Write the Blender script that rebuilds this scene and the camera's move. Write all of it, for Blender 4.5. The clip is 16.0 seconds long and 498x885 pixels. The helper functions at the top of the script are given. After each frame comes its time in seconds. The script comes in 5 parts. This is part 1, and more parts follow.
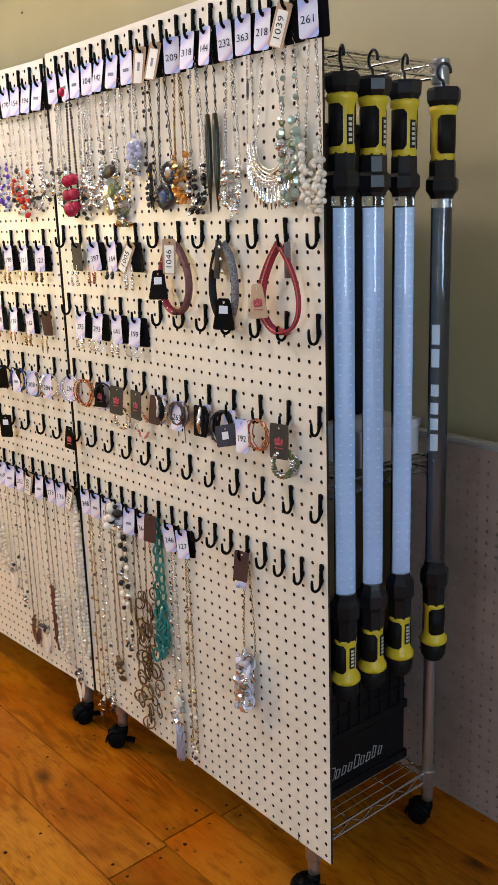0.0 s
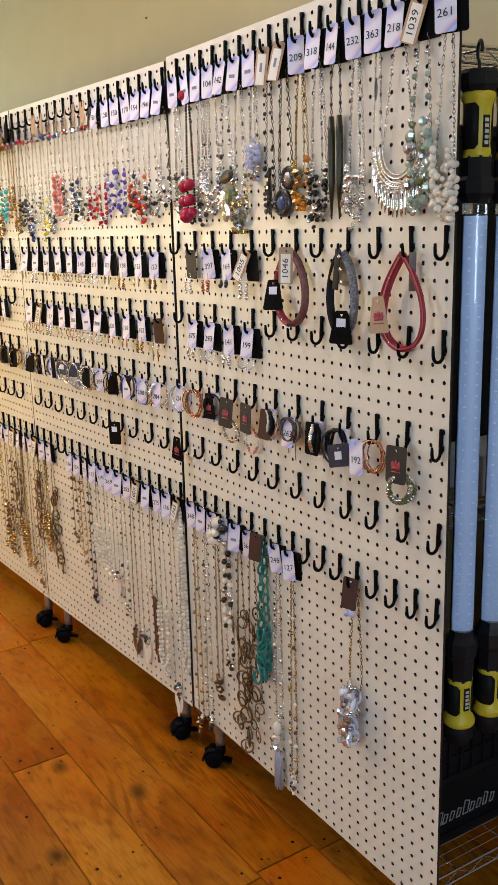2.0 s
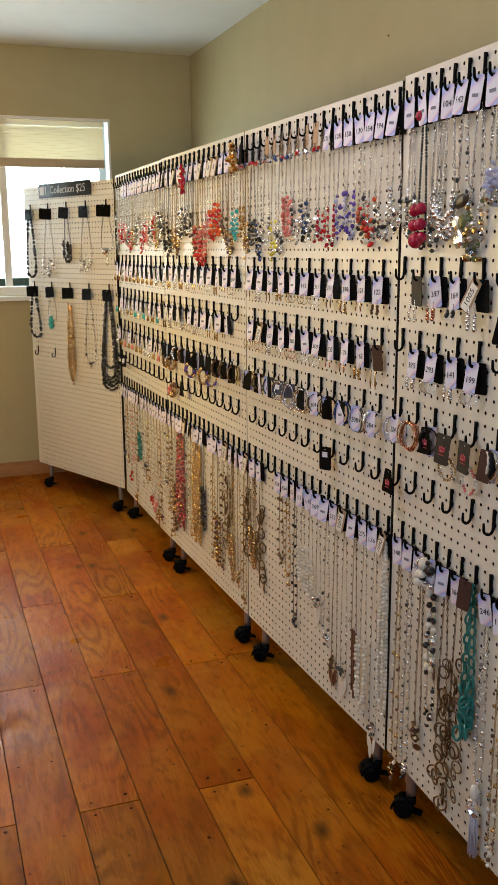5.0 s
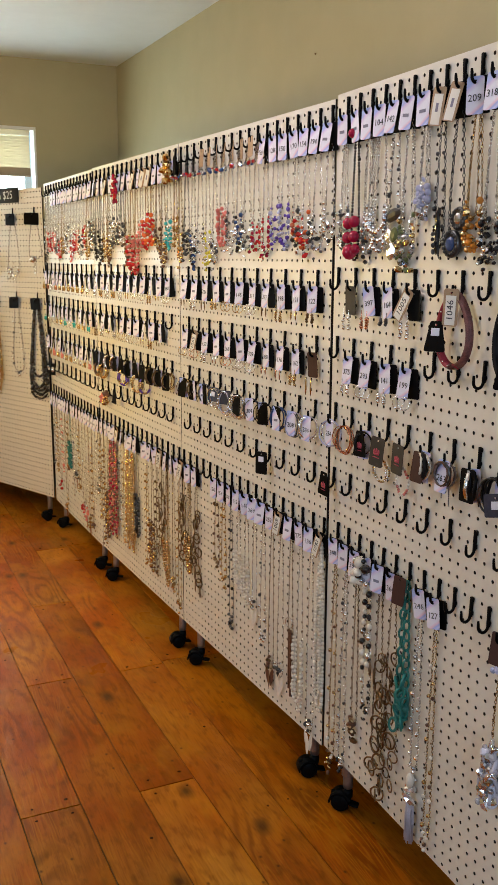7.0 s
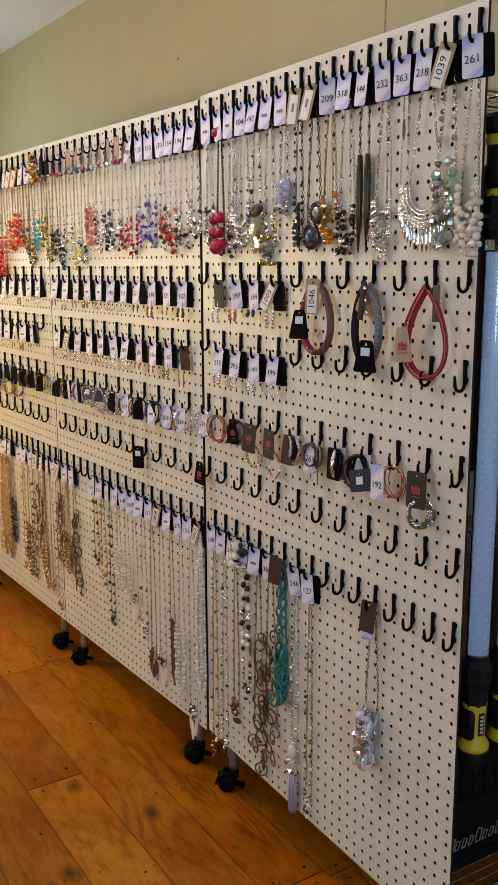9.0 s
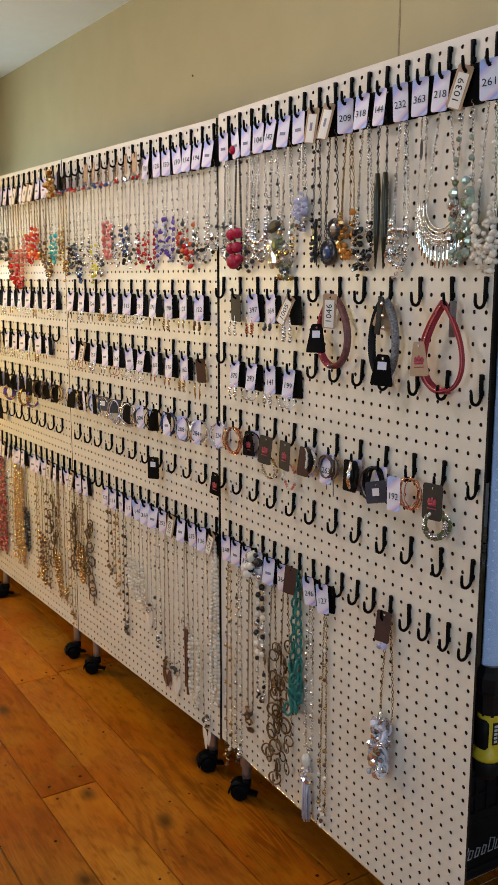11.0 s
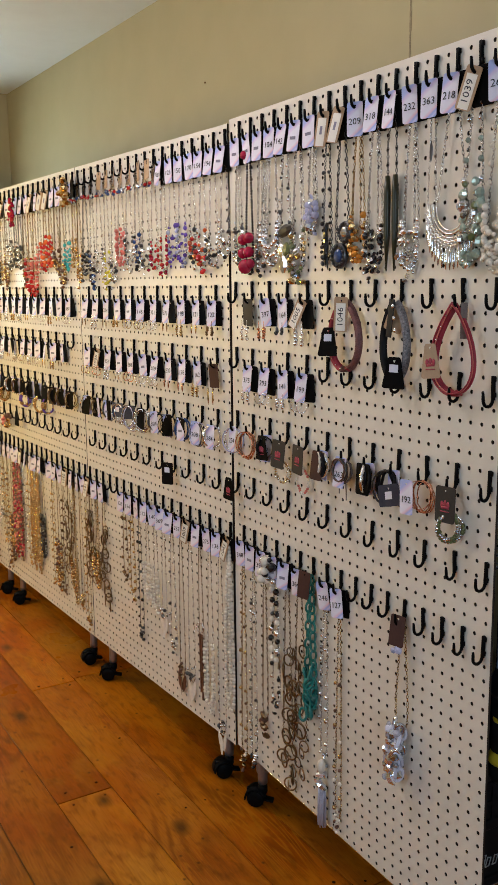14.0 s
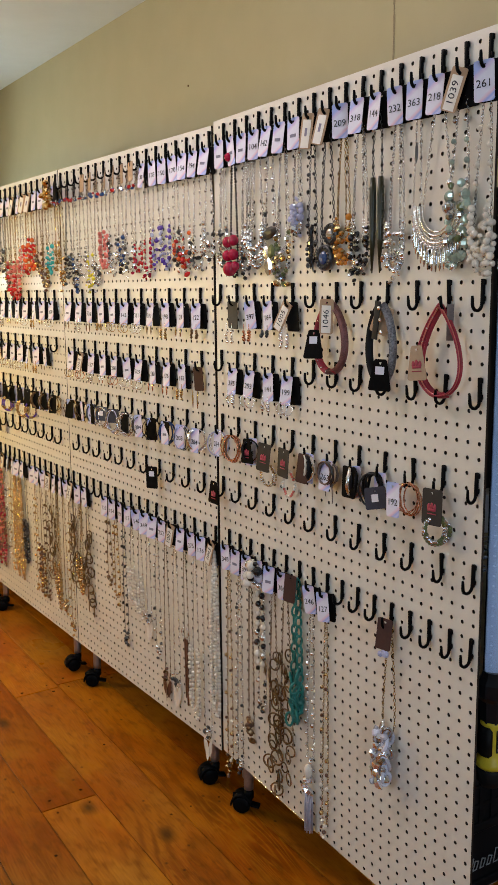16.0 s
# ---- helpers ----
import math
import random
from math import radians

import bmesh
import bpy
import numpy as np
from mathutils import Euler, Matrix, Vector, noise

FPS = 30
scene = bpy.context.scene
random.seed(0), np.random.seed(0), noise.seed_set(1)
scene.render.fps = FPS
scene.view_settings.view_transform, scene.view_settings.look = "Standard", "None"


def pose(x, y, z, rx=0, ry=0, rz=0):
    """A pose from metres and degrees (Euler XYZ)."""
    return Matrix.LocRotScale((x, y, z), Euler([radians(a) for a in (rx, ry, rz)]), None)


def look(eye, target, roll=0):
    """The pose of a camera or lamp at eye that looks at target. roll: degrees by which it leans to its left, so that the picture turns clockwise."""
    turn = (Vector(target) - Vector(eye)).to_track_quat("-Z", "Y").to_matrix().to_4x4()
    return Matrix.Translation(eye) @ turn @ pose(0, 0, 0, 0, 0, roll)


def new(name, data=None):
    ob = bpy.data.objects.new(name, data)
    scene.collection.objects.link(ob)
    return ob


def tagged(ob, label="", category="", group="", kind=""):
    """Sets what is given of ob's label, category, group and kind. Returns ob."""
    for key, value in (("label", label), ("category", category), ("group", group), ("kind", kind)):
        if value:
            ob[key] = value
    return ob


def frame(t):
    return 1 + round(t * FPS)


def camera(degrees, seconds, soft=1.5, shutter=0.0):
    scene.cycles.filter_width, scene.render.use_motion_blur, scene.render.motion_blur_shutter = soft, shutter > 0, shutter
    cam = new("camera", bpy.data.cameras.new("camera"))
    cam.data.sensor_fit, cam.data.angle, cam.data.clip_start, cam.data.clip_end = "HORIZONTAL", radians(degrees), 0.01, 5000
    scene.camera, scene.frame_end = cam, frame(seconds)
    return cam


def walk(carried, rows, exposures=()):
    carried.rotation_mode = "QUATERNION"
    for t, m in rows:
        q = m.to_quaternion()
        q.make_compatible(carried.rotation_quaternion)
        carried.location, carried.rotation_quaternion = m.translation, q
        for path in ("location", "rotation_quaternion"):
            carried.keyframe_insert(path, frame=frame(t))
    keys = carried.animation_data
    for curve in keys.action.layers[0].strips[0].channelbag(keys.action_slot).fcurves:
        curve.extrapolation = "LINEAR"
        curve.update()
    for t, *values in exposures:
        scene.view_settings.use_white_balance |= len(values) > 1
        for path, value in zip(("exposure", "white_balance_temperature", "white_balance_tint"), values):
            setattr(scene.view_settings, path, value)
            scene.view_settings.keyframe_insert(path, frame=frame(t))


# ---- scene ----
# camera and walk: seconds, eye, yaw, pitch, roll
cam = camera(31.19, 16.0, soft=1.0)
ROWS = [
    (0, -1.0028, -1.0383, 1.3239, -38.896, -14.004, -1.884),
    (0.5, -1.0029, -1.0301, 1.3326, -38.540, -14.029, -1.876),
    (1, -0.9854, -1.0102, 1.3369, -36.247, -13.971, -1.998),
    (1.5, -0.9700, -0.9861, 1.3302, -33.577, -13.622, -2.159),
    (2, -0.9581, -0.9651, 1.3291, -31.819, -13.511, -1.524),
    (2.5, -0.9382, -0.9455, 1.3318, -29.301, -13.137, -0.931),
    (3, -0.9290, -0.9266, 1.3308, -23.982, -12.941, -1.438),
    (3.5, -0.9184, -0.9033, 1.3338, -21.605, -12.924, -1.392),
    (4, -0.9210, -0.8956, 1.3359, -20.331, -12.751, -0.812),
    (4.2, -0.9230, -0.8970, 1.3383, -19.675, -12.665, -0.660),
    (4.7, -0.9253, -0.9001, 1.3450, -18.372, -12.480, -0.453),
    (5.25, -0.9257, -0.9037, 1.3526, -17.808, -12.309, -0.461),
    (5.8, -0.9310, -0.9096, 1.3572, -18.293, -12.127, -0.465),
    (6.3, -0.9462, -0.9185, 1.3562, -19.766, -11.910, -0.244),
    (6.5, -0.9550, -0.9230, 1.3545, -20.567, -11.808, -0.085),
    (7, -0.9801, -0.9369, 1.3479, -23.046, -11.757, 0.199),
    (7.5, -1.0014, -0.9554, 1.3245, -25.365, -11.451, 0.318),
    (8, -1.0161, -0.9849, 1.3190, -28.572, -11.245, 0.567),
    (8.5, -1.0060, -0.9909, 1.3186, -29.961, -11.270, 0.079),
    (9.1, -1.0025, -0.9990, 1.3195, -31.176, -11.224, -0.273),
    (9.75, -1.0124, -1.0076, 1.3221, -31.608, -11.040, -0.274),
    (10.4, -1.0274, -1.0121, 1.3245, -31.342, -10.770, -0.107),
    (11, -1.0376, -1.0096, 1.3246, -30.671, -10.491, -0.010),
    (11.5, -1.0425, -1.0039, 1.3234, -29.993, -10.260, -0.006),
    (12, -1.0384, -1.0048, 1.3241, -29.176, -10.250, 0.007),
    (12.5, -1.0375, -1.0071, 1.3225, -29.062, -10.174, -0.137),
    (13, -1.0320, -1.0089, 1.3208, -29.014, -10.254, -0.395),
    (13.5, -1.0337, -1.0084, 1.3186, -29.225, -10.126, -0.515),
    (14, -1.0277, -1.0140, 1.3196, -29.516, -10.060, -0.630),
    (14.5, -1.0270, -1.0082, 1.3172, -29.758, -9.960, -0.646),
    (15, -1.0304, -1.0076, 1.3159, -30.144, -9.832, -0.604),
    (15.5, -1.0298, -1.0061, 1.3160, -30.450, -9.809, -0.577),
    (16, -1.0266, -1.0032, 1.3145, -30.606, -9.769, -0.611),
]


def sight(x, y, z, yaw, pitch, roll):
    a, p = radians(yaw), radians(pitch)
    way = Vector((-math.sin(a) * math.cos(p), math.cos(a) * math.cos(p), math.sin(p)))
    return look((x, y, z), Vector((x, y, z)) + way, roll)


walk(cam, [(t, sight(*row)) for t, *row in ROWS], exposures=((0.0, 0.16), (1.5, -0.04), (3.0, -0.22), (4.0, -0.66), (7.0, -0.45), (8.0, -0.42), (12.5, -0.43), (16.0, -0.42)))

# ---- world, sun and lamps ----
world = bpy.data.worlds.new("sky")
scene.world = world
world.use_nodes = True
wn = world.node_tree
sky = wn.nodes.new("ShaderNodeTexSky")
sky.sky_type, sky.sun_disc = "NISHITA", False
sky.sun_elevation, sky.sun_rotation = radians(40), radians(200)
wn.links.new(sky.outputs["Color"], wn.nodes["Background"].inputs["Color"])
wn.nodes["Background"].inputs["Strength"].default_value = 0.12
ROOM = radians(2.0)           # the room stands a little askew to the first board
ROOM_M = pose(0.502, 4.58, 0, 0, 0, 2.0)
ROOM_W, ROOM_L, CEIL = 4.4, 8.4, 2.455


def lamp(name, kind, m, energy, colour, **more):
    data = bpy.data.lights.new(name, kind)
    data.energy, data.color = energy, colour
    if kind == "AREA":
        data.shape, data.size, data.size_y = "RECTANGLE", more["w"], more["h"]
    elif kind == "POINT":
        data.shadow_soft_size = more["r"]
    else:
        data.angle = more["angle"]
    ob = new(name, data)
    ob.matrix_world = m
    return ob


# sun outside, and sky light in the window openings (room frame: x from -ROOM_W to 0, y from -ROOM_L to 0)
lamp("sun", "SUN", look((0, 0, 8), (2.2, 4.2, 4.2)), 2.0, (1.0, 0.93, 0.82), angle=radians(0.6))
lamp("window_light_end", "AREA", ROOM_M @ look((-1.12, 0.15, 1.6), (-1.12, -2.0, 1.5)), 38, (0.74, 0.93, 1.0), w=1.15, h=0.85)
lamp("window_light_side", "AREA", ROOM_M @ look((-ROOM_W + 0.05, -4.3, 1.45), (0, -4.3, 1.3)), 30, (0.64, 0.82, 1.0), w=1.7, h=1.2)
lamp("window_light_rear", "AREA", ROOM_M @ look((-2.2, -ROOM_L + 0.05, 1.45), (-1.4, -3, 1.3)), 52, (0.56, 0.76, 1.0), w=1.3, h=1.2)
# a neutral ceiling lamp and an added, unseen warm fill at the far end
lamp("ceiling_lamp_light", "POINT", ROOM_M @ pose(-1.45, -3.45, CEIL - 0.16), 32, (1.0, 0.89, 0.93), r=0.09)
lamp("warm_fill_light", "POINT", ROOM_M @ pose(-1.80, -1.95, 1.25), 52, (1.0, 0.68, 0.18), r=0.12)

# ---- materials ----
def shader(name, base, rough=0.5, metal=0.0, vary=0.0, scale=8.0, bump=0.0, bump_scale=200.0, stretch=(1, 1, 1), second=None,
           per_object=0.0, per_island=0.0, coat=0.0, transmission=0.0, alpha=1.0, rough_vary=0.0, ior=1.45, spec=0.5):
    """A principled material with variation at two scales, fine relief and optional change from piece to piece."""
    m = bpy.data.materials.new(name)
    m.use_nodes = True
    n, l = m.node_tree.nodes, m.node_tree.links
    b = n["Principled BSDF"]
    b.inputs["Roughness"].default_value, b.inputs["Metallic"].default_value = rough, metal
    b.inputs["Coat Weight"].default_value, b.inputs["Transmission Weight"].default_value = coat, transmission
    b.inputs["Alpha"].default_value, b.inputs["IOR"].default_value = alpha, ior
    b.inputs["Specular IOR Level"].default_value = spec
    c = n.new("ShaderNodeRGB")
    c.outputs[0].default_value = (*base, 1)
    out = c.outputs[0]
    co = n.new("ShaderNodeTexCoord")
    mp = n.new("ShaderNodeMapping")
    mp.inputs["Scale"].default_value = stretch
    l.new(co.outputs["Object"], mp.inputs["Vector"])
    if vary:
        fine, wide = n.new("ShaderNodeTexNoise"), n.new("ShaderNodeTexNoise")
        fine.inputs["Scale"].default_value, fine.inputs["Detail"].default_value = scale * 6, 6
        wide.inputs["Scale"].default_value, wide.inputs["Detail"].default_value = scale, 3
        for t in (fine, wide):
            l.new(mp.outputs[0], t.inputs["Vector"])
        add = n.new("ShaderNodeMath")
        add.operation = "ADD"
        l.new(fine.outputs["Fac"], add.inputs[0]), l.new(wide.outputs["Fac"], add.inputs[1])
        rng = n.new("ShaderNodeMapRange")
        rng.inputs["From Min"].default_value, rng.inputs["From Max"].default_value = 0.65, 1.35
        l.new(add.outputs[0], rng.inputs["Value"])
        mix = n.new("ShaderNodeMix")
        mix.data_type = "RGBA"
        l.new(rng.outputs[0], mix.inputs["Factor"])
        other = second or tuple(v * (1 - vary) for v in base)
        mix.inputs["A"].default_value, mix.inputs["B"].default_value = (*base, 1), (*other, 1)
        out = mix.outputs["Result"]
        if rough_vary:
            rr = n.new("ShaderNodeMapRange")
            rr.inputs["To Min"].default_value, rr.inputs["To Max"].default_value = rough - rough_vary, rough + rough_vary
            l.new(wide.outputs["Fac"], rr.inputs["Value"])
            l.new(rr.outputs[0], b.inputs["Roughness"])
    for amount, node, socket in ((per_object, "ShaderNodeObjectInfo", "Random"), (per_island, "ShaderNodeNewGeometry", "Random Per Island")):
        if amount:
            info, r2, hsv = n.new(node), n.new("ShaderNodeMapRange"), n.new("ShaderNodeHueSaturation")
            r2.inputs["To Min"].default_value, r2.inputs["To Max"].default_value = 1 - amount, 1 + amount
            l.new(info.outputs[socket], r2.inputs["Value"])
            l.new(r2.outputs[0], hsv.inputs["Value"])
            l.new(out, hsv.inputs["Color"])
            out = hsv.outputs["Color"]
    l.new(out, b.inputs["Base Color"])
    if bump:
        nz, bp = n.new("ShaderNodeTexNoise"), n.new("ShaderNodeBump")
        nz.inputs["Scale"].default_value, nz.inputs["Detail"].default_value = bump_scale, 4
        l.new(mp.outputs[0], nz.inputs["Vector"])
        l.new(nz.outputs["Fac"], bp.inputs["Height"])
        bp.inputs["Strength"].default_value, bp.inputs["Distance"].default_value = bump, 0.002
        l.new(bp.outputs[0], b.inputs["Normal"])
    return m


def plank_wood():
    """Old varnished pine: blotched stain, soft grain along the plank, knots, nail specks and worn streaks, differing from plank to plank."""
    m = bpy.data.materials.new("pine_plank")
    m.use_nodes = True
    n, l = m.node_tree.nodes, m.node_tree.links
    b = n["Principled BSDF"]
    b.inputs["Specular IOR Level"].default_value = 0.08
    geo, info, off = n.new("ShaderNodeNewGeometry"), n.new("ShaderNodeObjectInfo"), n.new("ShaderNodeVectorMath")
    big = n.new("ShaderNodeVectorMath")
    big.operation, big.inputs["Scale"].default_value = "SCALE", 7.0
    off.operation = "ADD"
    l.new(info.outputs["Random"], big.inputs[0])
    l.new(geo.outputs["Position"], off.inputs[0]), l.new(big.outputs[0], off.inputs[1])

    def noise_at(scale, detail, stretch, lo, hi, to0=0.0, to1=1.0, source=off.outputs[0]):
        mp, t, r = n.new("ShaderNodeMapping"), n.new("ShaderNodeTexNoise"), n.new("ShaderNodeMapRange")
        mp.inputs["Scale"].default_value = stretch
        l.new(source, mp.inputs["Vector"]), l.new(mp.outputs[0], t.inputs["Vector"])
        t.inputs["Scale"].default_value, t.inputs["Detail"].default_value = scale, detail
        for k, v in (("From Min", lo), ("From Max", hi), ("To Min", to0), ("To Max", to1)):
            r.inputs[k].default_value = v
        l.new(t.outputs["Fac"], r.inputs["Value"])
        return r.outputs[0]

    def blend(fac, a, c, mode="MIX"):
        x = n.new("ShaderNodeMix")
        x.data_type, x.blend_type = "RGBA", mode
        l.new(fac, x.inputs["Factor"])
        for key, v in (("A", a), ("B", c)):
            if isinstance(v, tuple):
                x.inputs[key].default_value = (*v, 1)
            else:
                l.new(v, x.inputs[key])
        return x.outputs["Result"]

    # stain that runs across planks, then blotches within each plank
    out = blend(noise_at(1.3, 4, (1, 1, 1), 0.38, 0.62, source=geo.outputs["Position"]), (0.4, 0.0948, 0.00164), (0.268, 0.05, 0.00082))
    out = blend(noise_at(3.0, 5, (1.5, 0.7, 1), 0.42, 0.64, 0, 0.9), out, (0.418, 0.134, 0.0037))
    out = blend(noise_at(5.0, 6, (3.5, 0.9, 1), 0.50, 0.74, 0, 0.6), out, (0.161, 0.0341, 0.00082))

    # growth rings: level lines of a drawn-out noise, as in peeled plywood
    def rings(scale, stretch, count, lo, to1):
        mp, t, k, w, r = (n.new("ShaderNode" + x) for x in ("Mapping", "TexNoise", "Math", "Math", "MapRange"))
        mp.inputs["Scale"].default_value = stretch
        l.new(off.outputs[0], mp.inputs["Vector"]), l.new(mp.outputs[0], t.inputs["Vector"])
        t.inputs["Scale"].default_value, t.inputs["Detail"].default_value = scale, 1.5
        k.operation, k.inputs[1].default_value = "MULTIPLY", count
        w.operation = "SINE"
        l.new(t.outputs["Fac"], k.inputs[0]), l.new(k.outputs[0], w.inputs[0]), l.new(w.outputs[0], r.inputs["Value"])
        for key, v in (("From Min", lo), ("From Max", 1.0), ("To Min", 0.0), ("To Max", to1)):
            r.inputs[key].default_value = v
        return r.outputs[0]

    def times_(a, c):
        x = n.new("ShaderNodeMath")
        x.operation = "MULTIPLY"
        l.new(a, x.inputs[0]), l.new(c, x.inputs[1])
        return x.outputs[0]

    # pale worn patches
    out = blend(noise_at(2.0, 4, (1.1, 0.7, 1), 0.48, 0.66, 0, 0.7), out, (0.428, 0.186, 0.0193))
    patch = noise_at(2.2, 3, (1.2, 0.6, 1), 0.46, 0.60)
    out = blend(times_(rings(2.4, (2.6, 0.55, 1), 75, -0.3, 0.55), patch), out, (0.134, 0.0288, 0.00082))
    out = blend(times_(rings(5.0, (3.2, 0.30, 1), 120, 0.1, 0.4), noise_at(2.6, 3, (1, 0.7, 1), 0.50, 0.62)), out, (0.499, 0.205, 0.0123))
    out = blend(noise_at(60.0, 3, (5, 0.3, 1), 0.48, 0.72, 0, 0.40), out, (0.124, 0.0272, 0.00082))
    out = blend(noise_at(26.0, 6, (2.0, 0.8, 1), 0.52, 0.70, 0, 0.45), out, (0.107, 0.0243, 0.00082))
    out = blend(noise_at(7.0, 6, (1.6, 0.8, 1), 0.54, 0.70, 0, 0.55), out, (0.463, 0.178, 0.0082))
    # knots and nail specks
    for scale, stretch, near, wide, strong, dark in ((2.7, (1, 0.62, 1), 0.012, 0.075, 0.85, (0.060, 0.020, 0.004)), (6.5, (1, 0.8, 1), 0.010, 0.034, 0.75, (0.07, 0.022, 0.005))):
        mp, v, r = n.new("ShaderNodeMapping"), n.new("ShaderNodeTexVoronoi"), n.new("ShaderNodeMapRange")
        mp.inputs["Scale"].default_value = stretch
        l.new(off.outputs[0], mp.inputs["Vector"]), l.new(mp.outputs[0], v.inputs["Vector"])
        v.voronoi_dimensions, v.inputs["Scale"].default_value = "2D", scale
        for k, val in (("From Min", near), ("From Max", wide), ("To Min", strong), ("To Max", 0.0)):
            r.inputs[k].default_value = val
        l.new(v.outputs["Distance"], r.inputs["Value"])
        out = blend(r.outputs[0], out, dark)
    hsv, r2 = n.new("ShaderNodeHueSaturation"), n.new("ShaderNodeMapRange")
    r2.inputs["To Min"].default_value, r2.inputs["To Max"].default_value = 0.76, 1.14
    l.new(info.outputs["Random"], r2.inputs["Value"]), l.new(r2.outputs[0], hsv.inputs["Value"]), l.new(out, hsv.inputs["Color"])
    l.new(hsv.outputs["Color"], b.inputs["Base Color"])
    l.new(noise_at(4.0, 4, (1, 1, 1), 0.3, 0.7, 0.26, 0.52, geo.outputs["Position"]), b.inputs["Roughness"])
    bp = n.new("ShaderNodeBump")
    bp.inputs["Strength"].default_value, bp.inputs["Distance"].default_value = 0.25, 0.004
    l.new(noise_at(9.0, 5, (4, 1.2, 1), 0.3, 0.7), bp.inputs["Height"])
    l.new(bp.outputs[0], b.inputs["Normal"])
    return m


M_PEG = shader("cream_hardboard", (0.74, 0.695, 0.61), 0.40, vary=0.08, scale=2.5, bump=0.05, bump_scale=350, rough_vary=0.06)
M_PEG_BACK = shader("grey_hardboard", (0.36, 0.27, 0.23), 0.6, vary=0.3, scale=3, bump=0.1, bump_scale=300)
# raw brown core, darkened far below its own tone to paint the holes' shade
M_FIBRE_SHADED = shader("raw_hardboard_shaded", (0.030, 0.018, 0.011), 0.9, vary=0.3, scale=40)
M_WALL = shader("olive_paint", (0.44, 0.380, 0.218), 0.6, vary=0.09, scale=1.2, bump=0.12, bump_scale=160)
M_CEIL = shader("white_ceiling_paint", (0.74, 0.75, 0.74), 0.8, vary=0.06, scale=2, bump=0.25, bump_scale=90)
M_TRIM = shader("white_trim", (0.78, 0.76, 0.70), 0.4, vary=0.06, scale=5)
M_BASE = shader("stained_baseboard", (0.42, 0.20, 0.08), 0.4, vary=0.35, scale=3, stretch=(1, 8, 8))
M_PLANK = plank_wood()
M_GAP = shader("dark_gap", (0.03, 0.018, 0.01), 0.9, vary=0.3, scale=10)
M_BLIND = shader("cream_slat", (0.80, 0.76, 0.66), 0.5, vary=0.06, scale=6)
_n, _l = M_BLIND.node_tree.nodes, M_BLIND.node_tree.links
_t, _m = _n.new("ShaderNodeBsdfTranslucent"), _n.new("ShaderNodeMixShader")
_t.inputs["Color"].default_value, _m.inputs["Fac"].default_value = (0.80, 0.72, 0.55, 1), 0.45
_l.new(_n["Principled BSDF"].outputs[0], _m.inputs[1]), _l.new(_t.outputs[0], _m.inputs[2])
_l.new(_m.outputs[0], _n["Material Output"].inputs["Surface"])
M_BLACK = shader("black_plastic", (0.004, 0.004, 0.0045), 0.4, spec=0.06, vary=0.3, scale=30, bump=0.04, bump_scale=600)
M_RUBBER = shader("black_rubber", (0.010, 0.010, 0.010), 0.6, spec=0.25, vary=0.4, scale=25)
M_CHROME = shader("chrome_wire", (0.88, 0.88, 0.89), 0.2, 1.0, vary=0.12, scale=30)
M_POST = shader("dull_zinc_post", (0.46, 0.46, 0.47), 0.3, 0.85, vary=0.2, scale=30)
M_CARD = shader("black_card", (0.004, 0.0036, 0.004), 0.6, spec=0.06, vary=0.3, scale=40, per_object=0.3)
M_KRAFT = shader("kraft_card", (0.46, 0.31, 0.19), 0.75, vary=0.2, scale=30, per_object=0.1)
M_GREYCARD = shader("taupe_card", (0.050, 0.041, 0.033), 0.6, spec=0.3, vary=0.2, scale=40)
M_NAVY = shader("navy_card", (0.02, 0.035, 0.09), 0.5, vary=0.2, scale=40)
M_INK = shader("dark_print", (0.02, 0.02, 0.03), 0.6)
M_PINK = shader("pink_print", (0.40, 0.05, 0.075), 0.6)
M_TOOL = shader("black_tool_plastic", (0.011, 0.012, 0.015), 0.36, spec=0.45, vary=0.3, scale=30, bump=0.04, bump_scale=600)
M_FELT = shader("black_strap_cloth", (0.008, 0.008, 0.009), 0.7, vary=0.3, scale=60)
M_LABEL = shader("pale_label", (0.68, 0.69, 0.80), 0.55, vary=0.05, scale=40)


